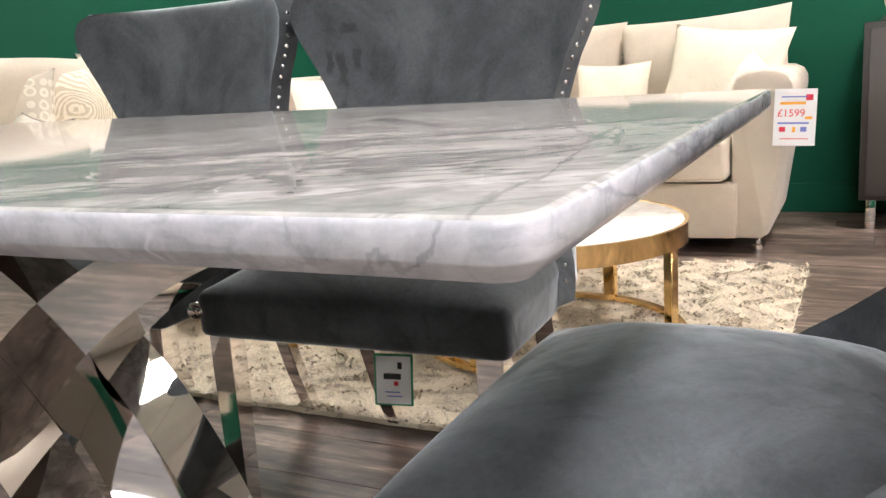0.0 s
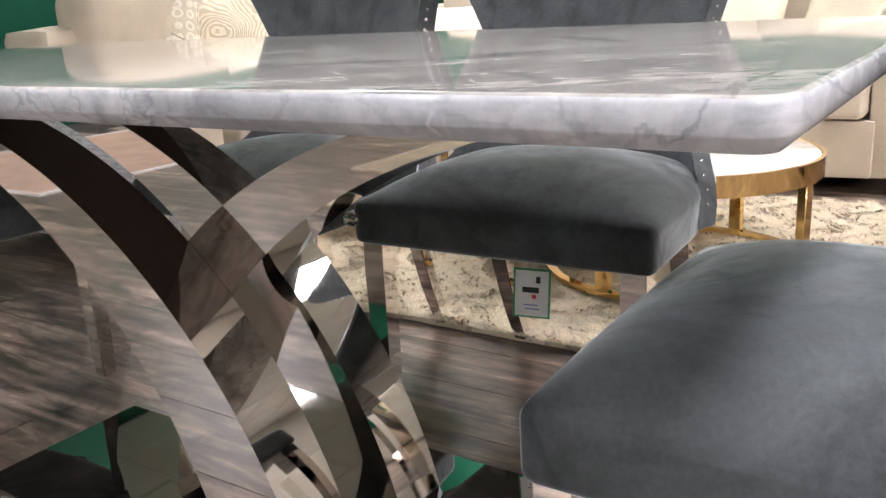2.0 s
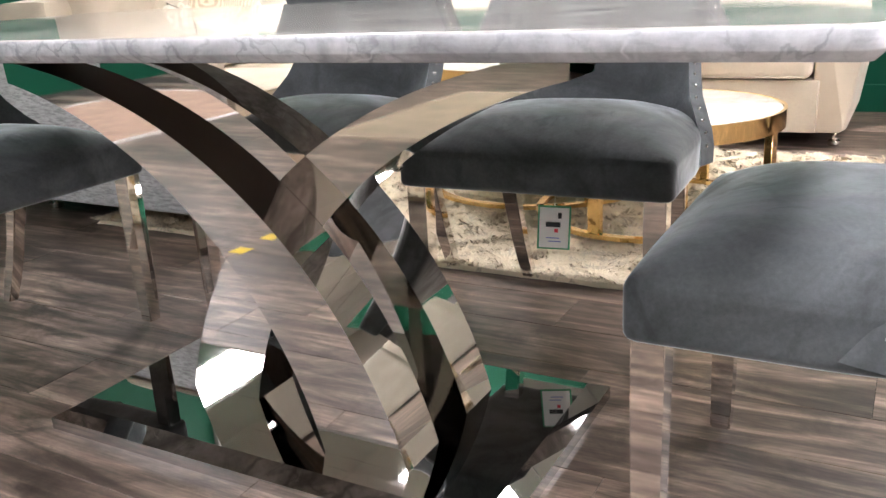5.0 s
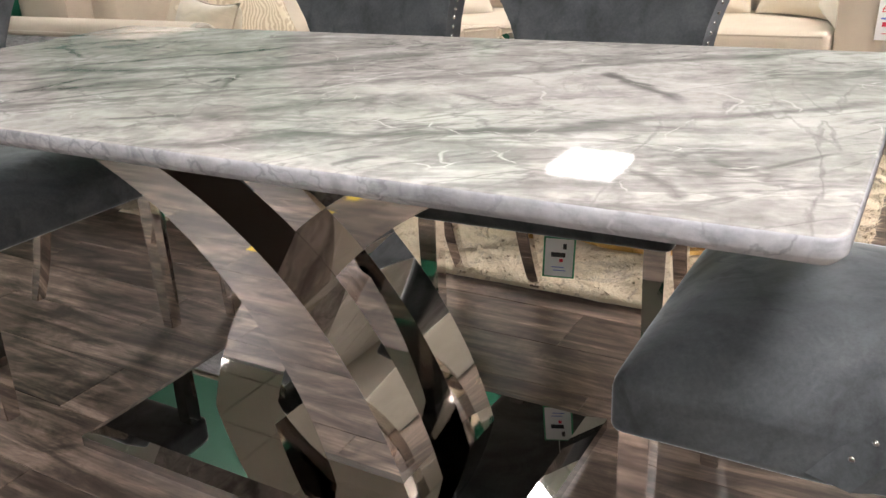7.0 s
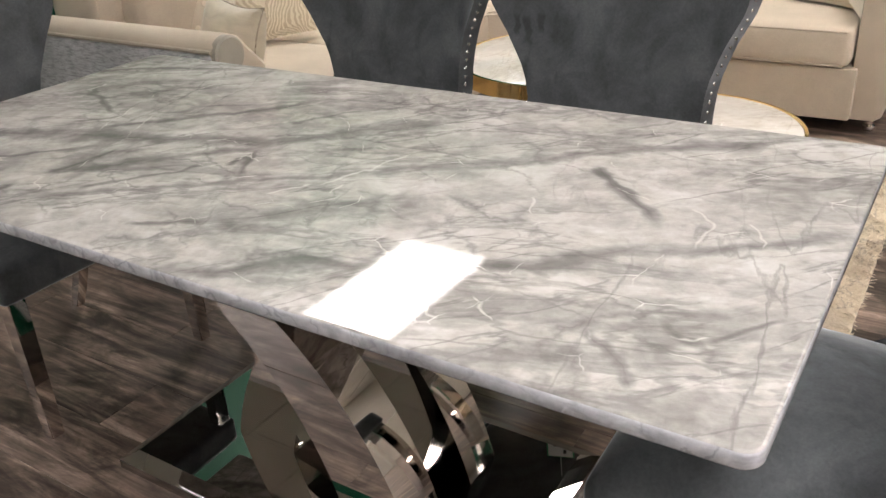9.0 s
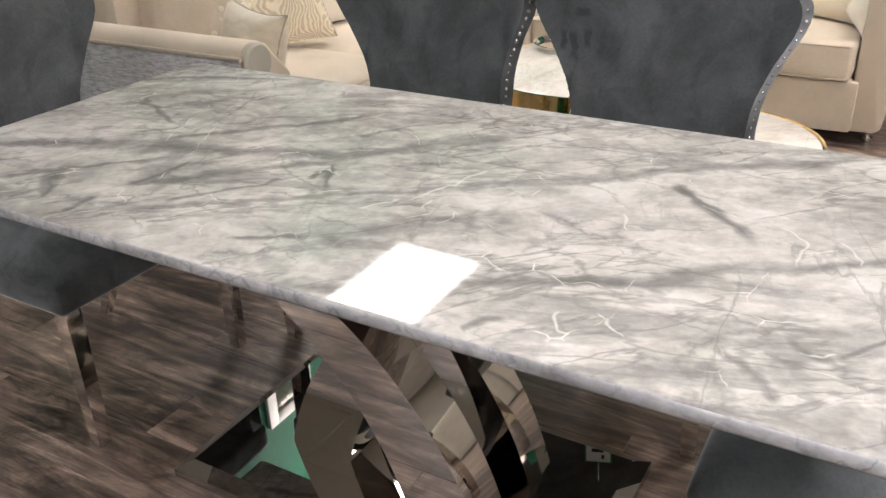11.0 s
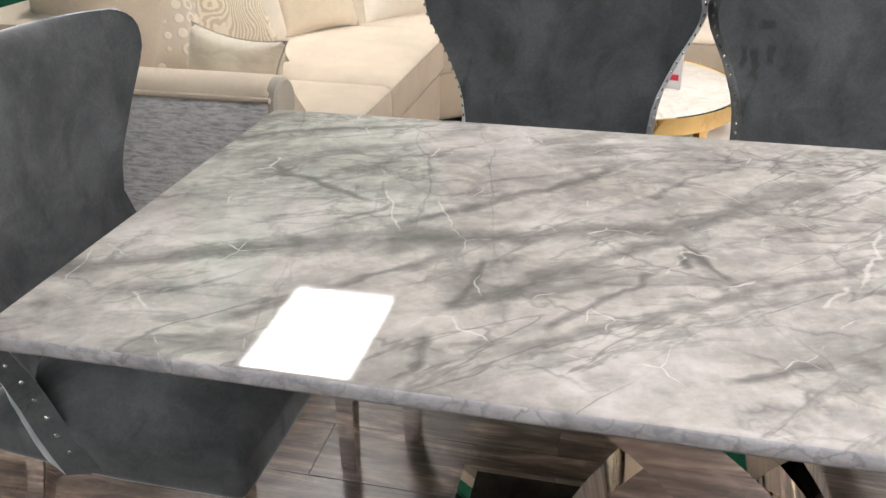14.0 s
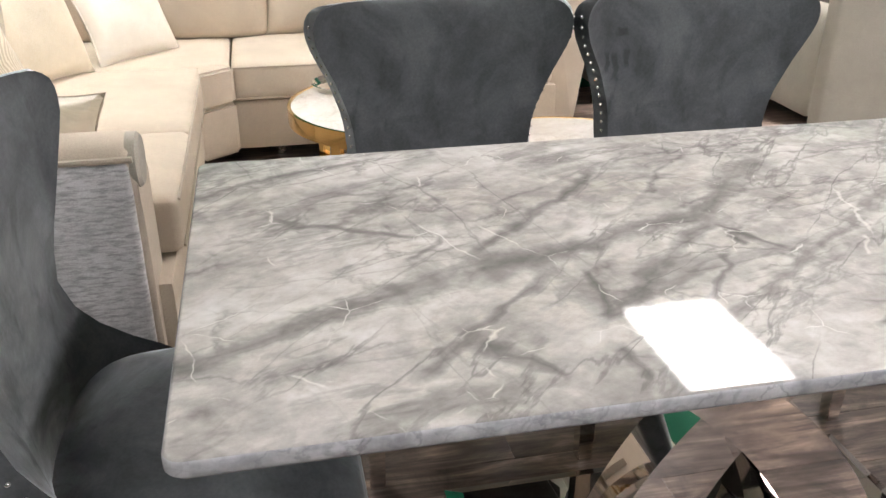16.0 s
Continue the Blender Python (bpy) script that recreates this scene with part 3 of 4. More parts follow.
for a, b in ((p0, p1), (p1, p2)):
    for j in range(4):
        plate.faces.new((a[j], a[(j + 1) % 4], b[(j + 1) % 4], b[j]))
plate.faces.new(p2)
part("base_plate", plate, BLACKPLATE, table, "mirror-polished steel floor plate with sloped rim", smooth=False)


# ---- dining chairs ----
def chair():
    t = thing("dining_chair", "grey velvet winged dining chair with nailhead trim and chrome legs", "dining chair", group="dining chairs round the table")
    part("seat", soft(-0.28, 0.28, -0.235, 0.235, 0.380, 0.463, 0.016, (0.0, 0.006, 0.062), 18,
         lambda p: Vector((-p.x * 0.08 * max(0, p.y / 0.235), 0, 0)), 3.4), VELVET, t)
    zs = [0.40, 0.43, 0.46, 0.49, 0.52, 0.56, 0.60, 0.65, 0.70, 0.74, 0.78, 0.82, 0.86, 0.89, 0.915]
    hws = [0.300, 0.297, 0.288, 0.272, 0.254, 0.241, 0.233, 0.231, 0.236, 0.245, 0.259, 0.274, 0.294, 0.308, 0.316]
    for a in (0, 20, 38, 54, 67, 78, 86):
        zs.append(0.937 + 0.055 * math.sin(radians(a)))
        hws.append(0.258 + 0.061 * math.cos(radians(a)) ** 0.8)
    n = 16
    def front(z, u):
        f = (z - 0.40) / 0.6
        yc = 0.199 + 0.052 * f
        wf = float(np.interp(z, (0.40, 0.44, 0.48, 0.51, 0.55, 0.60, 0.65, 0.72, 0.80, 0.92, 1.0), (0.200, 0.175, 0.140, 0.105, 0.054, 0.018, 0.004, 0.014, 0.036, 0.064, 0.066)))
        return yc - wf * abs(u) ** 3.0
    bm = bmesh.new()
    rings = []
    for z, hw in zip(zs, hws):
        top = min(1.0, max(0.0, (z - 0.957) / 0.0352))
        th = 0.064 * math.sqrt(max(0.012, 1 - top ** 2))
        ring = []
        us = [math.sin(math.pi / 2 * (2 * i / n - 1)) for i in range(n + 1)]
        for u in us:
            e = abs(u) ** 10
            ring.append(bm.verts.new((hw * u - math.copysign(0.017 * e, u), front(z, u) + 0.003 * e + 0.031 - th / 2, z)))
        for u in us[::-1]:
            e = abs(u) ** 10
            ring.append(bm.verts.new((hw * u * 1.0, front(z, u) + 0.031 + th / 2 - 0.012 * e, z)))
        rings.append(ring)
    k = len(rings[0])
    for a, b in zip(rings, rings[1:]):
        for j in range(k):
            bm.faces.new((a[j], a[(j + 1) % k], b[(j + 1) % k], b[j]))
    bm.faces.new(rings[0]); bm.faces.new(rings[-1])
    back_ = part("backrest", bm, VELVET, t, "winged velvet back with nailhead edge")
    # nailheads down both edges
    nb = bmesh.new()
    bmesh.ops.create_uvsphere(nb, u_segments=8, v_segments=5, radius=0.0043)
    bmesh.ops.scale(nb, vec=(1, 0.6, 1), verts=nb.verts[:])
    nail = finish("nailhead", nb, NAIL)
    for s in (-1, 1):
        z, run = 0.435, 0.0
        while z < 0.968:
            hw = np.interp(z, zs, hws)
            slope = (np.interp(z + 0.01, zs, hws) - np.interp(z - 0.01, zs, hws)) / 0.02
            o = part("nailhead", nail, None, back_)
            o.location = (s * (hw - 0.0085), front(z, 1.0) + 0.022, z)
            o.rotation_euler = (0, 0, s * radians(68))
            z += 0.0235 / math.sqrt(1 + slope * slope)
    for s in (-1, 1):
        part("leg", leg(s * 0.245, -0.205, s * 0.245, -0.205, 0.043, 0.034), CHROME, t, "square polished chrome leg")
        part("leg", leg(s * 0.205, 0.17, s * 0.20, 0.30, 0.040, 0.030), CHROME, t, "square polished chrome leg")
    part("underside", box(-0.235, 0.235, -0.19, 0.18, 0.3815, 0.3865), BLACK, t, "black cloth underside", smooth=False)
    return t


def leg(xt, yt, xb, yb, wt, wb, ztop=0.387):
    bm = bmesh.new()
    rows = []
    for i in range(7):
        f = i / 6
        x, y = xt + (xb - xt) * f, yt + (yb - yt) * f ** 1.4
        w = wt + (wb - wt) * f
        z = ztop * (1 - f)
        rows.append([bm.verts.new((x + a * w / 2, y + b * w / 2, z)) for a, b in ((-1, -1), (1, -1), (1, 1), (-1, 1))])
    for a, b in zip(rows, rows[1:]):
        for j in range(4):
            bm.faces.new((a[j], a[(j + 1) % 4], b[(j + 1) % 4], b[j]))
    bm.faces.new(rows[0]); bm.faces.new(rows[-1])
    ed = [e for e in bm.edges if abs((e.verts[0].co - e.verts[1].co).normalized().z) > 0.8]
    bmesh.ops.bevel(bm, geom=ed, offset=0.003, segments=2, affect="EDGES")
    return bm


chair_b = chair()
copy_thing(chair_b, pose(0.553, 1.022, 0))
copy_thing(chair_b, pose(-0.010, 0.452, 0, 0, 0, 90))
copy_thing(chair_b, pose(1.825, 0.475, 0, 0, 0, -90))
chair_b.matrix_basis = pose(1.205, 1.027, 0, 0, 0, 2) @ Matrix.Diagonal((1.03, 1, 1, 1))


for ob in chair_b.children:
    if ob.name.startswith("backrest"):
        ob.material_slots[0].link = "OBJECT"
        ob.material_slots[0].material = STROKED_VELVET

# chrome ball added to give a bright dot at the seat corner; no known part
cap = bmesh.new()
bmesh.ops.create_uvsphere(cap, u_segments=16, v_segments=10, radius=0.016)
bmesh.ops.scale(cap, vec=(1.3, 0.8, 1.0), verts=cap.verts[:])
bright_dot = part("cap", cap, CHROME, chair_b, "small chrome ball added for a bright dot")
bright_dot.location = (-0.284, -0.228, 0.428)


# ---- corner sofa ----
sofa = thing("corner_sofa", "large beige fabric corner sofa with grey chenille outer sides", "corner sofa")
SX0, SXF = -1.22, -0.11   # back and front of the short side
SYF, SYB = 3.08, 4.08     # front and back of the long side
part("base", soft(SX0 + 0.02, SXF - 0.02, 1.34, 4.0, 0.07, 0.30, 0.02, n=4), SOFA, sofa)
part("base", soft(SXF - 0.02, 1.52, SYF + 0.03, 4.0, 0.07, 0.30, 0.02, n=4), SOFA, sofa)
part("seat_cushion", soft(-0.95, SXF, 1.50, 2.15, 0.302, 0.462, 0.03, (0, 0, 0.02)), SOFA, sofa)
part("seat_cushion", soft(-0.95, SXF, 2.155, SYF + 0.005, 0.302, 0.462, 0.03, (0, 0, 0.02)), SOFA, sofa)
part("seat_cushion", soft(-0.95, 0.005, SYF + 0.01, 3.85, 0.302, 0.462, 0.03, (0, 0, 0.012)), SOFA, sofa)
part("seat_cushion", soft(0.01, 0.745, SYF, 3.85, 0.302, 0.462, 0.03, (0, 0.006, 0.02)), SOFA, sofa)
part("seat_cushion", soft(0.75, 1.485, SYF, 3.85, 0.302, 0.462, 0.03, (0, 0.006, 0.02)), SOFA, sofa)
for z0, z1, o, nm in ((0.304, 0.460, 0.0, "corner_cushion"), (0.072, 0.298, 0.014, "corner_base")):
    wedge = bmesh.new()
    tri = ((-0.125 - o, 2.93 + o), (0.02, 3.055 + o), (0.02, 3.10), (-0.14, 3.10))
    lo, hi = ([wedge.verts.new((x, y, z)) for x, y in tri] for z in (z0, z1))
    wedge.faces.new(lo); wedge.faces.new(hi)
    for j in range(4):
        wedge.faces.new((lo[j], lo[(j + 1) % 4], hi[(j + 1) % 4], hi[j]))
    bmesh.ops.bevel(wedge, geom=wedge.edges[:], offset=0.012, segments=3, affect="EDGES")
    part(nm, wedge, SOFA, sofa)
part("back", soft(SX0, -0.92, 1.40, 4.06, 0.10, 0.80, 0.05, n=6), SOFA, sofa)
part("back", soft(-1.2, 1.62, 3.82, SYB, 0.10, 0.80, 0.05, n=6), SOFA, sofa)
for y0, y1 in ((1.52, 2.35), (2.37, 3.25)):
    part("back_cushion", soft(-1.06, -0.80, y0, y1, 0.44, 0.92, 0.06, (0.03, 0, 0.03)), SOFA, sofa)
part("back_cushion", soft(-0.75, 0.20, 3.66, 3.92, 0.46, 0.90, 0.06, (0, 0.03, 0.03)), SOFA, sofa)
for x, w, a in ((0.55, 0.76, 1), (1.30, 0.76, -3)):
    bc = part("back_cushion", pillow_mesh(w, 0.51, 0.26, 18, 0.06), SOFA, sofa)
    bc.matrix_basis = pose(x, 3.70, 0.46, -10, a, 0)


def extruded(profile, y0, y1, r):
    """A closed outline in the x-z plane drawn out along y, its ends rounded."""
    bm = bmesh.new()
    rows = []
    cx, cz = sum(p[0] for p in profile) / len(profile), sum(p[1] for p in profile) / len(profile)
    for y, ins in ((y0, r), (y0 + 0.3 * r, 0.3 * r), (y0 + r, 0), (y1 - r, 0), (y1, r)):
        rows.append([bm.verts.new((x - math.copysign(min(ins, abs(x - cx)), x - cx), y, z - math.copysign(min(ins, abs(z - cz)), z - cz))) for x, z in profile])
    k = len(profile)
    for a, b in zip(rows, rows[1:]):
        for j in range(k):
            bm.faces.new((a[j], a[(j + 1) % k], b[(j + 1) % k], b[j]))
    bm.faces.new(rows[0]); bm.faces.new(rows[-1])
    return bm


def arm(length, width, height, flare):
    """A sofa arm along x from 0 to -length, its outer face towards -y, rolled at the top."""
    bm = bmesh.new()
    prof = [(0.03, 0.07), (0.0, 0.10), (-0.004, 0.3), (-0.01 * flare, 0.5), (-0.035 * flare, height - 0.09), (-0.04 * flare, height - 0.05), (-0.03 * flare, height - 0.02), (0.0, height),
            (0.06, height + 0.004), (0.10, height - 0.012), (0.13, height - 0.05), (width, height - 0.12), (width, 0.3), (width, 0.07)]
    rows = []
    xs = [0, -0.012, -0.03] + [-length * i / 6 for i in range(1, 7)]
    for i, x in enumerate(xs):
        ins = (0.012, 0.003, 0)[i] if i < 3 else 0
        rows.append([bm.verts.new((x, y + (ins if y < width / 2 else -ins), z - (ins if z > 0.3 else 0))) for y, z in prof])
    k = len(prof)
    for a, b in zip(rows, rows[1:]):
        for j in range(k):
            bm.faces.new((a[j], a[(j + 1) % k], b[(j + 1) % k], b[j]))
    bm.faces.new(rows[0]); bm.faces.new(rows[-1])
    return bm


arm_l = part("arm", arm(1.04, 0.20, 0.70, 1.0), SOFA, sofa)
arm_l.matrix_basis = pose(-0.17, 1.29, 0)
side = part("side_panel", box(-1.02, -0.012, -0.045, -0.012, 0.09, 0.655, 0.012, 3), CHENILLE, arm_l, "grey streaked chenille side")
part("scroll", lathe([(0.001, 0.0), (0.058, 0.0), (0.066, -0.008), (0.066, -0.03)], 28), TAUPE_FAB, arm_l, "round upholstered end of the rolled arm").matrix_basis = pose(0.012, 0.030, 0.640, 0, 90, 0)
part("piping", sweep([(x, -0.046, 0.664) for x in np.linspace(-1.03, 0.0, 12)], 0.008), SOFA_DARK, arm_l)
part("arm", extruded([(1.49, 0.07), (1.60, 0.07), (1.63, 0.09), (1.66, 0.30), (1.70, 0.55), (1.715, 0.63), (1.713, 0.67), (1.695, 0.70), (1.66, 0.717), (1.60, 0.722), (1.54, 0.715), (1.505, 0.695), (1.492, 0.66)],
     3.15, 3.98, 0.02), SOFA, sofa)
for x, y in ((1.58, 3.27), (0.2, 3.25), (-0.15, 1.42), (-1.1, 1.42), (-1.1, 3.95), (1.58, 3.95)):
    ft = part("foot", lathe([(0.022, 0.0), (0.026, 0.004), (0.026, 0.02), (0.014, 0.028), (0.014, 0.045), (0.028, 0.06), (0.028, 0.075)], 16), CHROME, sofa, "turned chrome foot")
    ft.location = (x, y, 0)
for pts in ([(SXF - 0.002, y, 0.449) for y in np.linspace(1.54, 3.05, 8)], [(x, SYF + 0.002, 0.449) for x in np.linspace(-0.08, 1.46, 8)],
            [(SXF - 0.002, y, 0.312) for y in np.linspace(1.54, 3.05, 8)], [(x, SYF + 0.002, 0.312) for x in np.linspace(-0.08, 1.46, 8)]):
    part("piping", sweep(pts, 0.0045), SOFA_DARK, sofa)


def cushion(label, w, h, t, mat, m, rim=None, group="sofa cushions", pinch=0.10):
    c = thing("cushion", label, "cushion", m, group)
    part("cover", pillow_mesh(w, h, t, 20, pinch), mat, c)
    part("piping", sweep(pillow_rim(w, h, pinch), 0.0035, 6, True), rim or mat, c)
    return c


cushion("cushion with woven circle pattern leaning on the sofa arm", 0.46, 0.44, 0.15, CIRCLES, pose(-0.80, 1.72, 0.47, -24, -8, 30))
cushion("small champagne satin cushion with dark piping", 0.36, 0.29, 0.20, SATIN, pose(-0.475, 1.59, 0.462, -14, 4, -14), SOFA_DARK, pinch=0.16)
cushion("cream cushion with swirl pattern on the sofa", 0.47, 0.47, 0.16, SWIRL, pose(-0.66, 2.06, 0.472, -20, -6, 62))
cushion("ivory ribbed cushion leaning on the sofa back", 0.50, 0.50, 0.16, IVORY, pose(-0.76, 2.45, 0.472, -14, 0, 84))
cushion("cream textured cushion on the sofa corner", 0.48, 0.46, 0.16, CREAM, pose(-0.66, 2.90, 0.458, -18, 0, 62))
cushion("ivory cushion lying back in the sofa corner", 0.46, 0.37, 0.16, IVORY, pose(-0.37, 3.31, 0.458, -26, 0, 48))
cushion("cream ribbed cushion leaning on the sofa arm", 0.52, 0.46, 0.15, CREAM, pose(1.36, 3.44, 0.462, -18, 6, -16))
cushion("small ivory knotted cushion beside the sofa arm", 0.34, 0.32, 0.13, IVORY, pose(1.45, 3.33, 0.462, -24, 20, -60))
cushion("small cream cushion on the long sofa side", 0.34, 0.32, 0.13, CREAM, pose(0.92, 3.52, 0.468, -18, 0, 4))

# price card on the sofa arm
card = thing("price_card", "white printed price card hanging on the sofa arm", "price card", pose(1.715, 3.14, 0.435, 0, 2, 6) @ Matrix.Scale(0.70, 4))
part("card", box(-0.105, 0.105, -0.001, 0.001, 0.0, 0.30), WHITECARD, card, smooth=False)
for b, mt in (((-0.07, 0.06, 0.255, 0.262), BLUE), ((-0.075, 0.05, 0.218, 0.232), ORANGE), ((-0.085, 0.07, 0.115, 0.125), BLUE), ((-0.075, -0.045, 0.075, 0.10), RED), ((-0.01, 0.005, 0.072, 0.10), ORANGE),
              ((0.03, 0.06, 0.075, 0.10), BLUE), ((0.05, 0.085, 0.14, 0.155), ORANGE), ((-0.07, 0.07, 0.035, 0.039), RED), ((0.05, 0.085, 0.24, 0.27), RED)):
    part("print", box(b[0], b[1], -0.0022, -0.0013, b[2], b[3]), mt, card, smooth=False)
cu = bpy.data.curves.new("t", "FONT")
cu.body, cu.size, cu.align_x = "£1599", 0.055, "CENTER"
to = bpy.data.objects.new("t", cu)
me = bpy.data.meshes.new_from_object(to)
bpy.data.objects.remove(to)
me.materials.append(RED)
tx = part("price_figures", me, None, card, "red printed price")
tx.matrix_basis = pose(-0.02, -0.0016, 0.155, 90, 0, 0)

# ---- coffee tables ----
def coffee_table(label, r, h, m):
    t = thing("coffee_table", label, "coffee table", m, "nest of coffee tables")
    part("top", lathe([(0.01, h - 0.022), (r - 0.012, h - 0.022), (r - 0.012, h - 0.003), (r - 0.016, h)], 64), WHITE_MARBLE, t, "white veined marble top")
    part("rim", lathe([(r - 0.011, h - 0.055), (r, h - 0.055), (r, h + 0.001), (r - 0.011, h + 0.001), (r - 0.011, h - 0.055)], 72, False), GOLD, t, "polished gold band")
    for a in (20, 110, 200, 290):
        lg = part("leg", box(-0.012, 0.012, -0.02, 0.02, 0.012, h - 0.05, 0.002, 1), GOLD, t, "flat gold leg")
        lg.matrix_basis = pose((r - 0.02) * math.cos(radians(a)), (r - 0.02) * math.sin(radians(a)), 0, 0, 0, a)
    part("floor_ring", lathe([(r - 0.03, 0.0), (r - 0.005, 0.0), (r - 0.005, 0.014), (r - 0.03, 0.014), (r - 0.03, 0.0)], 72, False), GOLD, t, "gold floor ring")
    return t


coffee_table("round coffee table with white marble top and gold frame", 0.435, 0.46, pose(0.65, 2.25, 0.03, 0, 0, 25))
coffee_table("lower round coffee table with white marble top and gold frame", 0.39, 0.335, pose(1.15, 1.98, 0.03, 0, 0, -32))
tray = thing("tray", "oval silver mirrored tray on the coffee table", "tray", pose(0.46, 2.49, 0.492))
part("plate", lathe([(0.005, 0.0), (0.13, 0.0), (0.145, 0.02), (0.14, 0.022), (0.127, 0.006), (0.005, 0.006)], 40), CHROME, tray)
vase = thing("vase", "teal glass vase on the silver tray", "vase", pose(0.46, 2.49, 0.50) @ Matrix.Scale(0.62, 4))
part("body", lathe([(0.03, 0), (0.05, 0.02), (0.058, 0.07), (0.04, 0.12), (0.022, 0.15), (0.03, 0.18)], 24), TEAL, vase)
ab = bmesh.new()
rng = random.Random(4)
for i in range(16):
    bmesh.ops.create_icosphere(ab, subdivisions=1, radius=0.018, matrix=Matrix.Translation((rng.uniform(-0.05, 0.05), rng.uniform(-0.05, 0.05), 0.19 + rng.uniform(0, 0.05))))
part("flowers", ab, PLUM, vase, "dark red flower heads")
stand = thing("sign_holder", "clear stand with a small printed price card", "price card", pose(0.83, 2.20, 0.492, 0, 0, -15))
part("card", box(-0.05, 0.05, -0.001, 0.001, 0.0, 0.12), WHITECARD, stand, smooth=False)
part("print", box(-0.04, 0.04, -0.0022, -0.0013, 0.03, 0.05), RED, stand, smooth=False)
part("print", box(-0.035, 0.03, -0.0022, -0.0013, 0.075, 0.082), BLUE, stand, smooth=False)

# ---- sideboard against the green partition ----
sb = thing("sideboard", "dark grey sideboard on short legs against the green wall", "sideboard", pose(1.936, 3.70, 0))
part("carcass", box(0, 1.5, 0.02, 0.42, 0.13, 0.872, 0.006), SIDEFRAME, sb)
for i in range(3):
    d = part("door", box(0.025 + i * 0.487, 0.50 + i * 0.487, 0.0, 0.019, 0.155, 0.845, 0.003), SIDEBOARD, sb, "grey patterned door")
    part("handle", box(0.44 + i * 0.487, 0.452 + i * 0.487, -0.018, -0.0005, 0.40, 0.58, 0.003), CHROME, d)
for x in (0.05, 1.45):
    for y in (0.07, 0.37):
        part("leg", box(x - 0.02, x + 0.02, y - 0.02, y + 0.02, 0, 0.13, 0.003), CHROME, sb)
orn = thing("ornament", "silver ornament on the sideboard", "ornament", pose(2.03, 3.86, 0.872))
part("body", lathe([(0.05, 0), (0.045, 0.01), (0.015, 0.04), (0.03, 0.09), (0.045, 0.15), (0.02, 0.21), (0.012, 0.24)], 24), CHROME, orn)

# ---- second sofa to the right ----
s2 = thing("sofa", "stone-coloured upholstered sofa with seamed panels", "sofa", pose(2.78, 2.86, 0, 0, 0, -3))
part("base", soft(0, 1.7, 0.02, 0.85, 0.10, 0.42, 0.03, n=5), TAUPE_FAB, s2)
part("outer_panel", soft(-0.01, 0.44, -0.03, 0.09, 0.03, 0.86, 0.03, (0, 0.012, 0), 8), TAUPE_FAB, s2)
part("outer_panel", soft(0.45, 1.20, -0.03, 0.09, 0.03, 0.86, 0.03, (0, 0.012, 0), 8), TAUPE_FAB, s2)
part("outer_panel", soft(1.21, 1.71, -0.03, 0.09, 0.03, 0.86, 0.03, (0, 0.012, 0), 8), TAUPE_FAB, s2)
part("arm", soft(-0.02, 0.18, 0.09, 0.9, 0.09, 0.62, 0.05, n=6), TAUPE_FAB, s2)
for x in (0.06, 1.64):
    for y in (0.05, 0.8):
        part("foot", box(x - 0.025, x + 0.025, y - 0.025, y + 0.025, 0, 0.1, 0.004), BLACK, s2)

FRAMEWOOD = paint_mat("off_white_frame", (0.42, 0.41, 0.39), 0.5)

# ---- white frame on the left partition, mirrored by the table top ----
fr = thing("wall_frame", "white-framed mirror on the green side wall", "mirror", pose(-1.38, 2.51, 1.50))
part("glass", box(0.002, 0.010, -0.15, 0.15, 0.04, 0.56), CHROME, fr, smooth=False)
for b in ((-0.21, -0.13, 0.0, 0.62), (0.13, 0.21, 0.0, 0.62), (-0.129, 0.129, 0.54, 0.62), (-0.129, 0.129, 0.0, 0.06)):
    part("frame_bar", box(0.001, 0.03, *b, 0.004, 2), FRAMEWOOD, fr)

# ---- swing tag on the chair ----
tag = thing("swing_tag", "white printed swing tag with green edge hanging under the chair", "swing tag", pose(1.200, 0.965, 0.213, 0, 3, 18))
part("card", box(-0.036, 0.036, 0.0, 0.002, 0.0, 0.10, 0.0008, 1), GREENCARD, tag, smooth=False)
part("face", box(-0.032, 0.032, -0.0012, -0.0003, 0.004, 0.096), WHITECARD, tag, smooth=False)
for b, mt in (((-0.018, 0.014, 0.052, 0.063), INK), ((0.001, 0.009, 0.040, 0.048), RED), ((-0.016, 0.012, 0.026, 0.028), BLUE), ((-0.012, 0.016, 0.018, 0.020), BLUE), ((0.008, 0.016, 0.072, 0.085), INK)):
    part("print", box(b[0], b[1], -0.0022, -0.0013, b[2], b[3]), mt, tag, smooth=False)
part("string", sweep([(0, 0.001, 0.098), (0, 0.003, 0.13), (0.0, 0.004, 0.165)], 0.001, 5), WHITECARD, tag)

# ---- yellow tape dashes on the floor ----
for y in (-0.63, -0.78, -0.97, -1.09, -1.21):
    tp = part("floor_tape", box(0.005, 0.06, y - 0.028, y + 0.028, 0.0006, 0.0016), YELLOW, smooth=False)
    tagged(tp, "small square of yellow tape stuck to the floor", "floor tape", group="floor tape squares")

# ---- flat rugs on the open side of the table, mirrored by the steel bands ----
TAN_RUG = fabric_mat("tan_flat_weave", (0.235, 0.187, 0.118), 240, 0.25)
PEACH_RUG = fabric_mat("peach_flat_weave", (0.34, 0.225, 0.165), 240, 0.3)
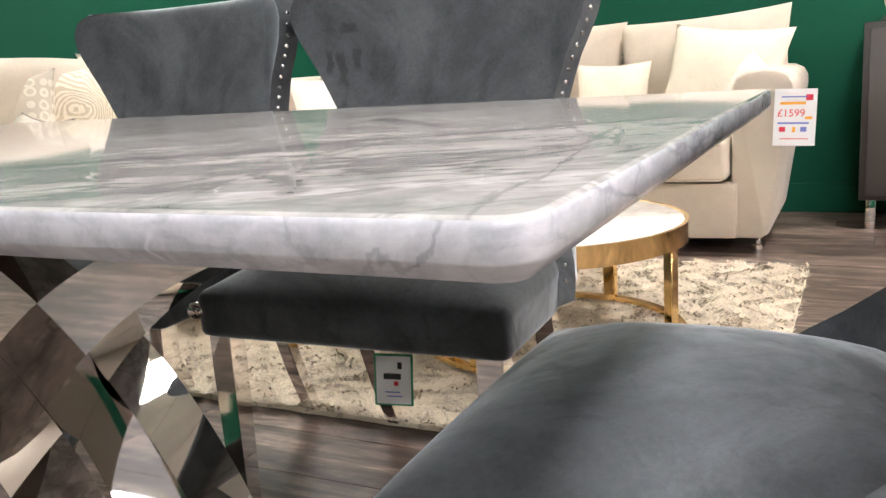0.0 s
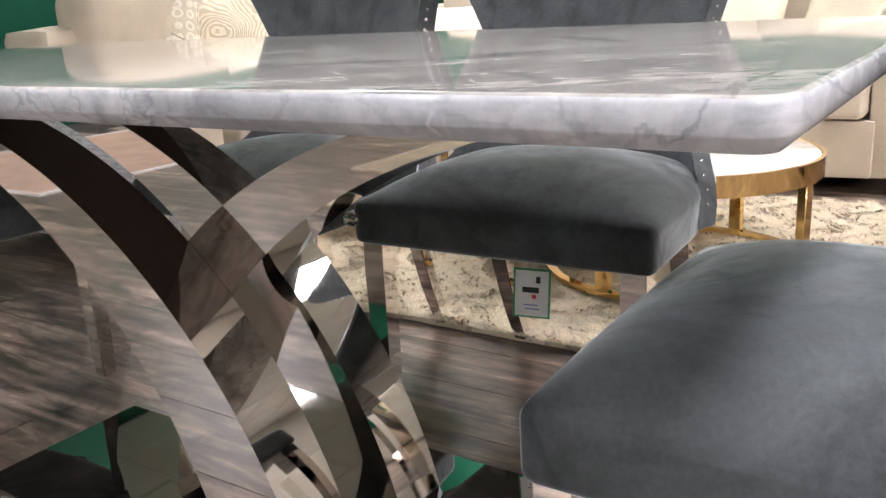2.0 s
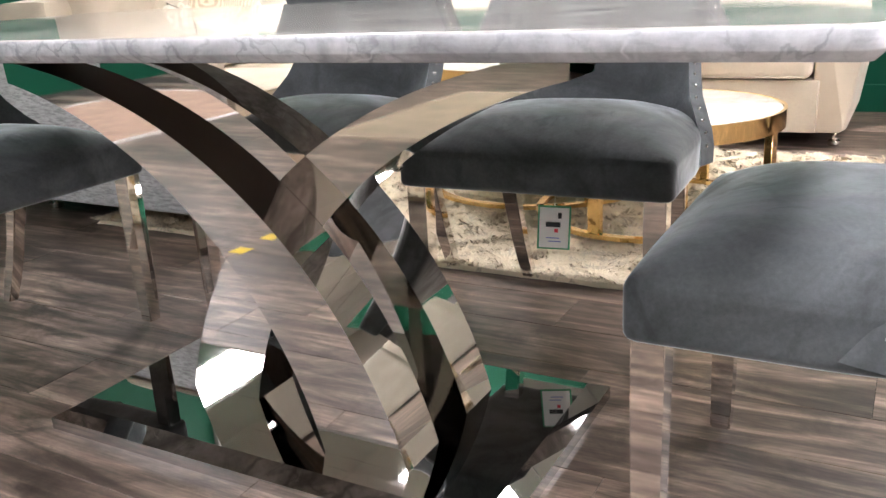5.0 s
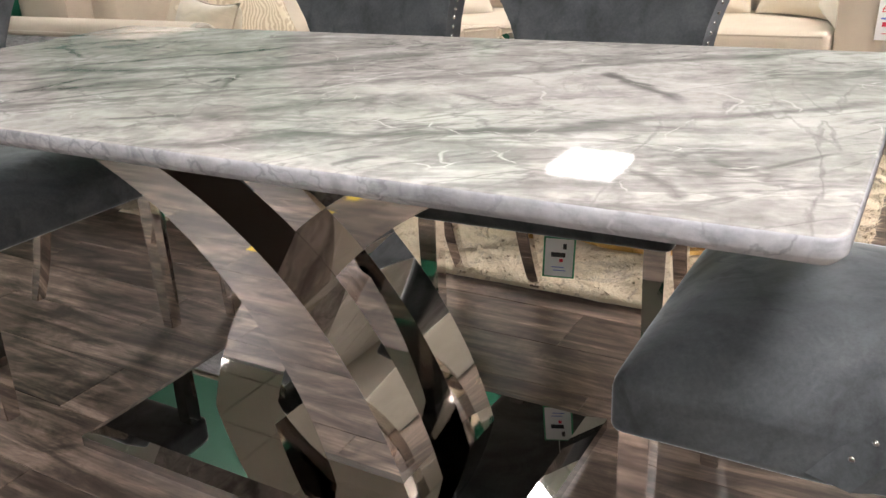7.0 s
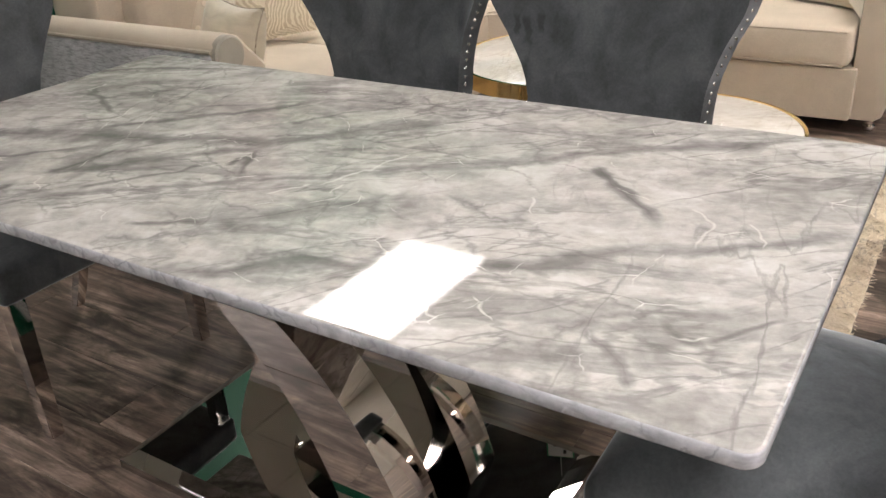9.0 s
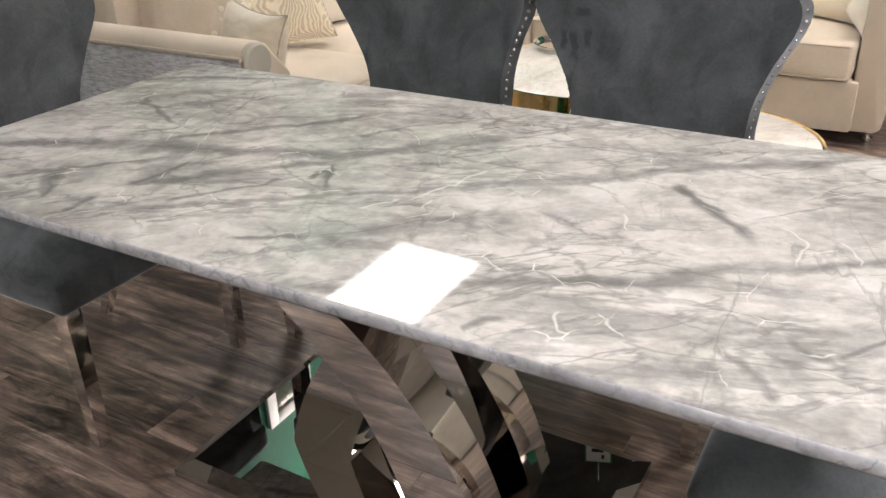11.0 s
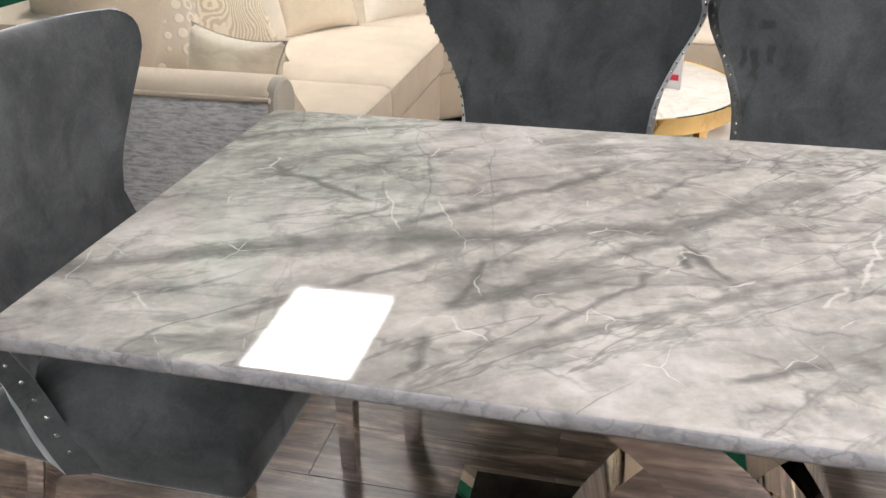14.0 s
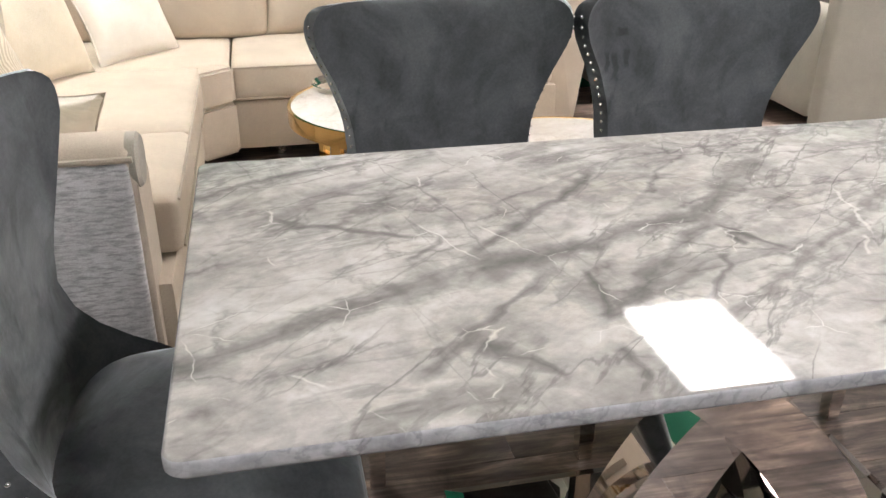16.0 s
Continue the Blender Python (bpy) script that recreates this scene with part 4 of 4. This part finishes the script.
for label, mat, x0, x1, y0, y1, edge in (("tan flat-woven rug lying on the plank floor", TAN_RUG, -0.86, 1.75, -3.70, -2.12, SOFA_DARK), ("peach flat-woven rug with a white edge on the floor", PEACH_RUG, -3.60, -1.99, -3.30, -1.30, WHITECARD)):
    r = thing("rug", label, "rug", pose(0, 0, 0))
    part("weave", soft(x0, x1, y0, y1, 0.0005, 0.011, 0.004, (0, 0, 0.001), 6), mat, r)
    part("border", sweep([(x0, y0, 0.007), (x1, y0, 0.007), (x1, y1, 0.007), (x0, y1, 0.007)], 0.0085, 6, True), edge, r)

# ---- shaggy rug ----
rug = thing("rug", "cream long-pile shaggy rug with thin dark lines", "rug")
RX0, RX1, RY0, RY1 = -0.72, 1.79, 1.30, 2.96
gx, gy = 150, 100
bv = []
for i in range(gx + 1):
    for j in range(gy + 1):
        x, y = RX0 + (RX1 - RX0) * i / gx, RY0 + (RY1 - RY0) * j / gy
        e = min(i, j, gx - i, gy - j)
        p = Vector((x * 14, y * 14, 0))
        bv.append((x + 0.006 * noise.noise(p + Vector((5, 0, 0))), y + 0.008 * noise.noise(p), 0.001 if e == 0 else 0.019 + 0.007 * noise.noise(p * 1.6) + 0.006 * noise.noise(p * 0.5)))
bf = [(i * (gy + 1) + j, (i + 1) * (gy + 1) + j, (i + 1) * (gy + 1) + j + 1, i * (gy + 1) + j + 1) for i in range(gx) for j in range(gy)]
me = bpy.data.meshes.new("backing")
me.from_pydata(bv, [], bf)
me.materials.append(SHAG)
for p in me.polygons:
    p.use_smooth = True
part("backing", me, None, rug)
rng = np.random.default_rng(5)
N = 110000
px, py = rng.uniform(RX0, RX1, N), rng.uniform(RY0, RY1, N)
edge_n = 4500
px[:edge_n], py[:edge_n] = rng.uniform(RX0, RX1, edge_n), RY0 + rng.uniform(-0.01, 0.02, edge_n)
ang, lean_, hgt, wid = rng.uniform(0, 6.283, N), rng.uniform(0.014, 0.034, N), rng.uniform(0.006, 0.013, N), rng.uniform(0.003, 0.006, N)
# tufts lean together and stand in uneven clumps
clump = np.sin(px * 61 + 2.3 * np.sin(py * 37)) * np.sin(py * 67 + 1.9 * np.sin(px * 43))
hgt *= 1.0 + 0.4 * clump
ang = ang * 0.45 + 3.0 * np.sin(px * 23 + 1.7 * np.sin(py * 19))
dx, dy = np.cos(ang), np.sin(ang)
V = np.empty((N, 5, 3))
for i, (s, w_, zf) in enumerate(((0, -1, 0.1), (0, 1, 0.1), (0.45, 0.9, 0.75), (0.45, -0.9, 0.75), (1.0, 0.0, 1.0))):
    V[:, i, 0] = px + dx * lean_ * s - dy * wid * w_ * 0.5
    V[:, i, 1] = py + dy * lean_ * s + dx * wid * w_ * 0.5
    V[:, i, 2] = 0.017 + hgt * zf
F = (np.arange(N)[:, None] * 5)
faces = [(a + 3, a + 2, a + 1, a) for a in F[:, 0].tolist()] + [(a + 4, a + 2, a + 3) for a in F[:, 0].tolist()]
me = bpy.data.meshes.new("pile")
me.from_pydata(V.reshape(-1, 3).tolist(), [], faces)
me.materials.append(SHAG)
nv = np.empty((N, 5, 3))
nv[:, :, 0], nv[:, :, 1], nv[:, :, 2] = (dx * 0.25)[:, None], (dy * 0.25)[:, None], 1.0
nv /= np.linalg.norm(nv, axis=2, keepdims=True)
me.normals_split_custom_set_from_vertices(nv.reshape(-1, 3).tolist())
pile = part("shag", me, None, rug)
tagged(pile, kind="stuff")

# ---- floor planks ----
PW, PL = 0.184, 1.22
pb = bmesh.new()
bmesh.ops.create_cube(pb, size=1)
for v in pb.verts:
    v.co = Vector((v.co.x * (PL - 0.001), v.co.y * (PW - 0.001), v.co.z * 0.0056 - 0.0028))
bmesh.ops.bevel(pb, geom=[e for e in pb.edges if e.verts[0].co.z > -0.001 and e.verts[1].co.z > -0.001], offset=0.0007, segments=1, affect="EDGES")
plank = finish("plank", pb, WOOD, False)
rest = bmesh.new()
for j in range(int((room_y1 - room_y0) / PW)):
    y = room_y0 + (j + 0.5) * PW
    off = (j * 0.437) % 1.0 * PL
    for i in range(-1, int((room_x1 - room_x0) / PL) + 1):
        x = room_x0 + off + (i + 0.5) * PL
        if x - PL / 2 < room_x0 or x + PL / 2 > room_x1:
            continue
        if -2.2 < x < 3.0 and -2.4 < y < 4.2:
            p = part("plank", plank, None, floor)
            p.location = (x, y, 0)
        else:
            rest.from_mesh(plank)
            rest.verts.ensure_lookup_table()
            for v in rest.verts[-len(plank.vertices):]:
                v.co.x += x
                v.co.y += y
far = part("planks_beyond", rest, WOOD, floor, smooth=False)
tagged(far, kind="stuff")
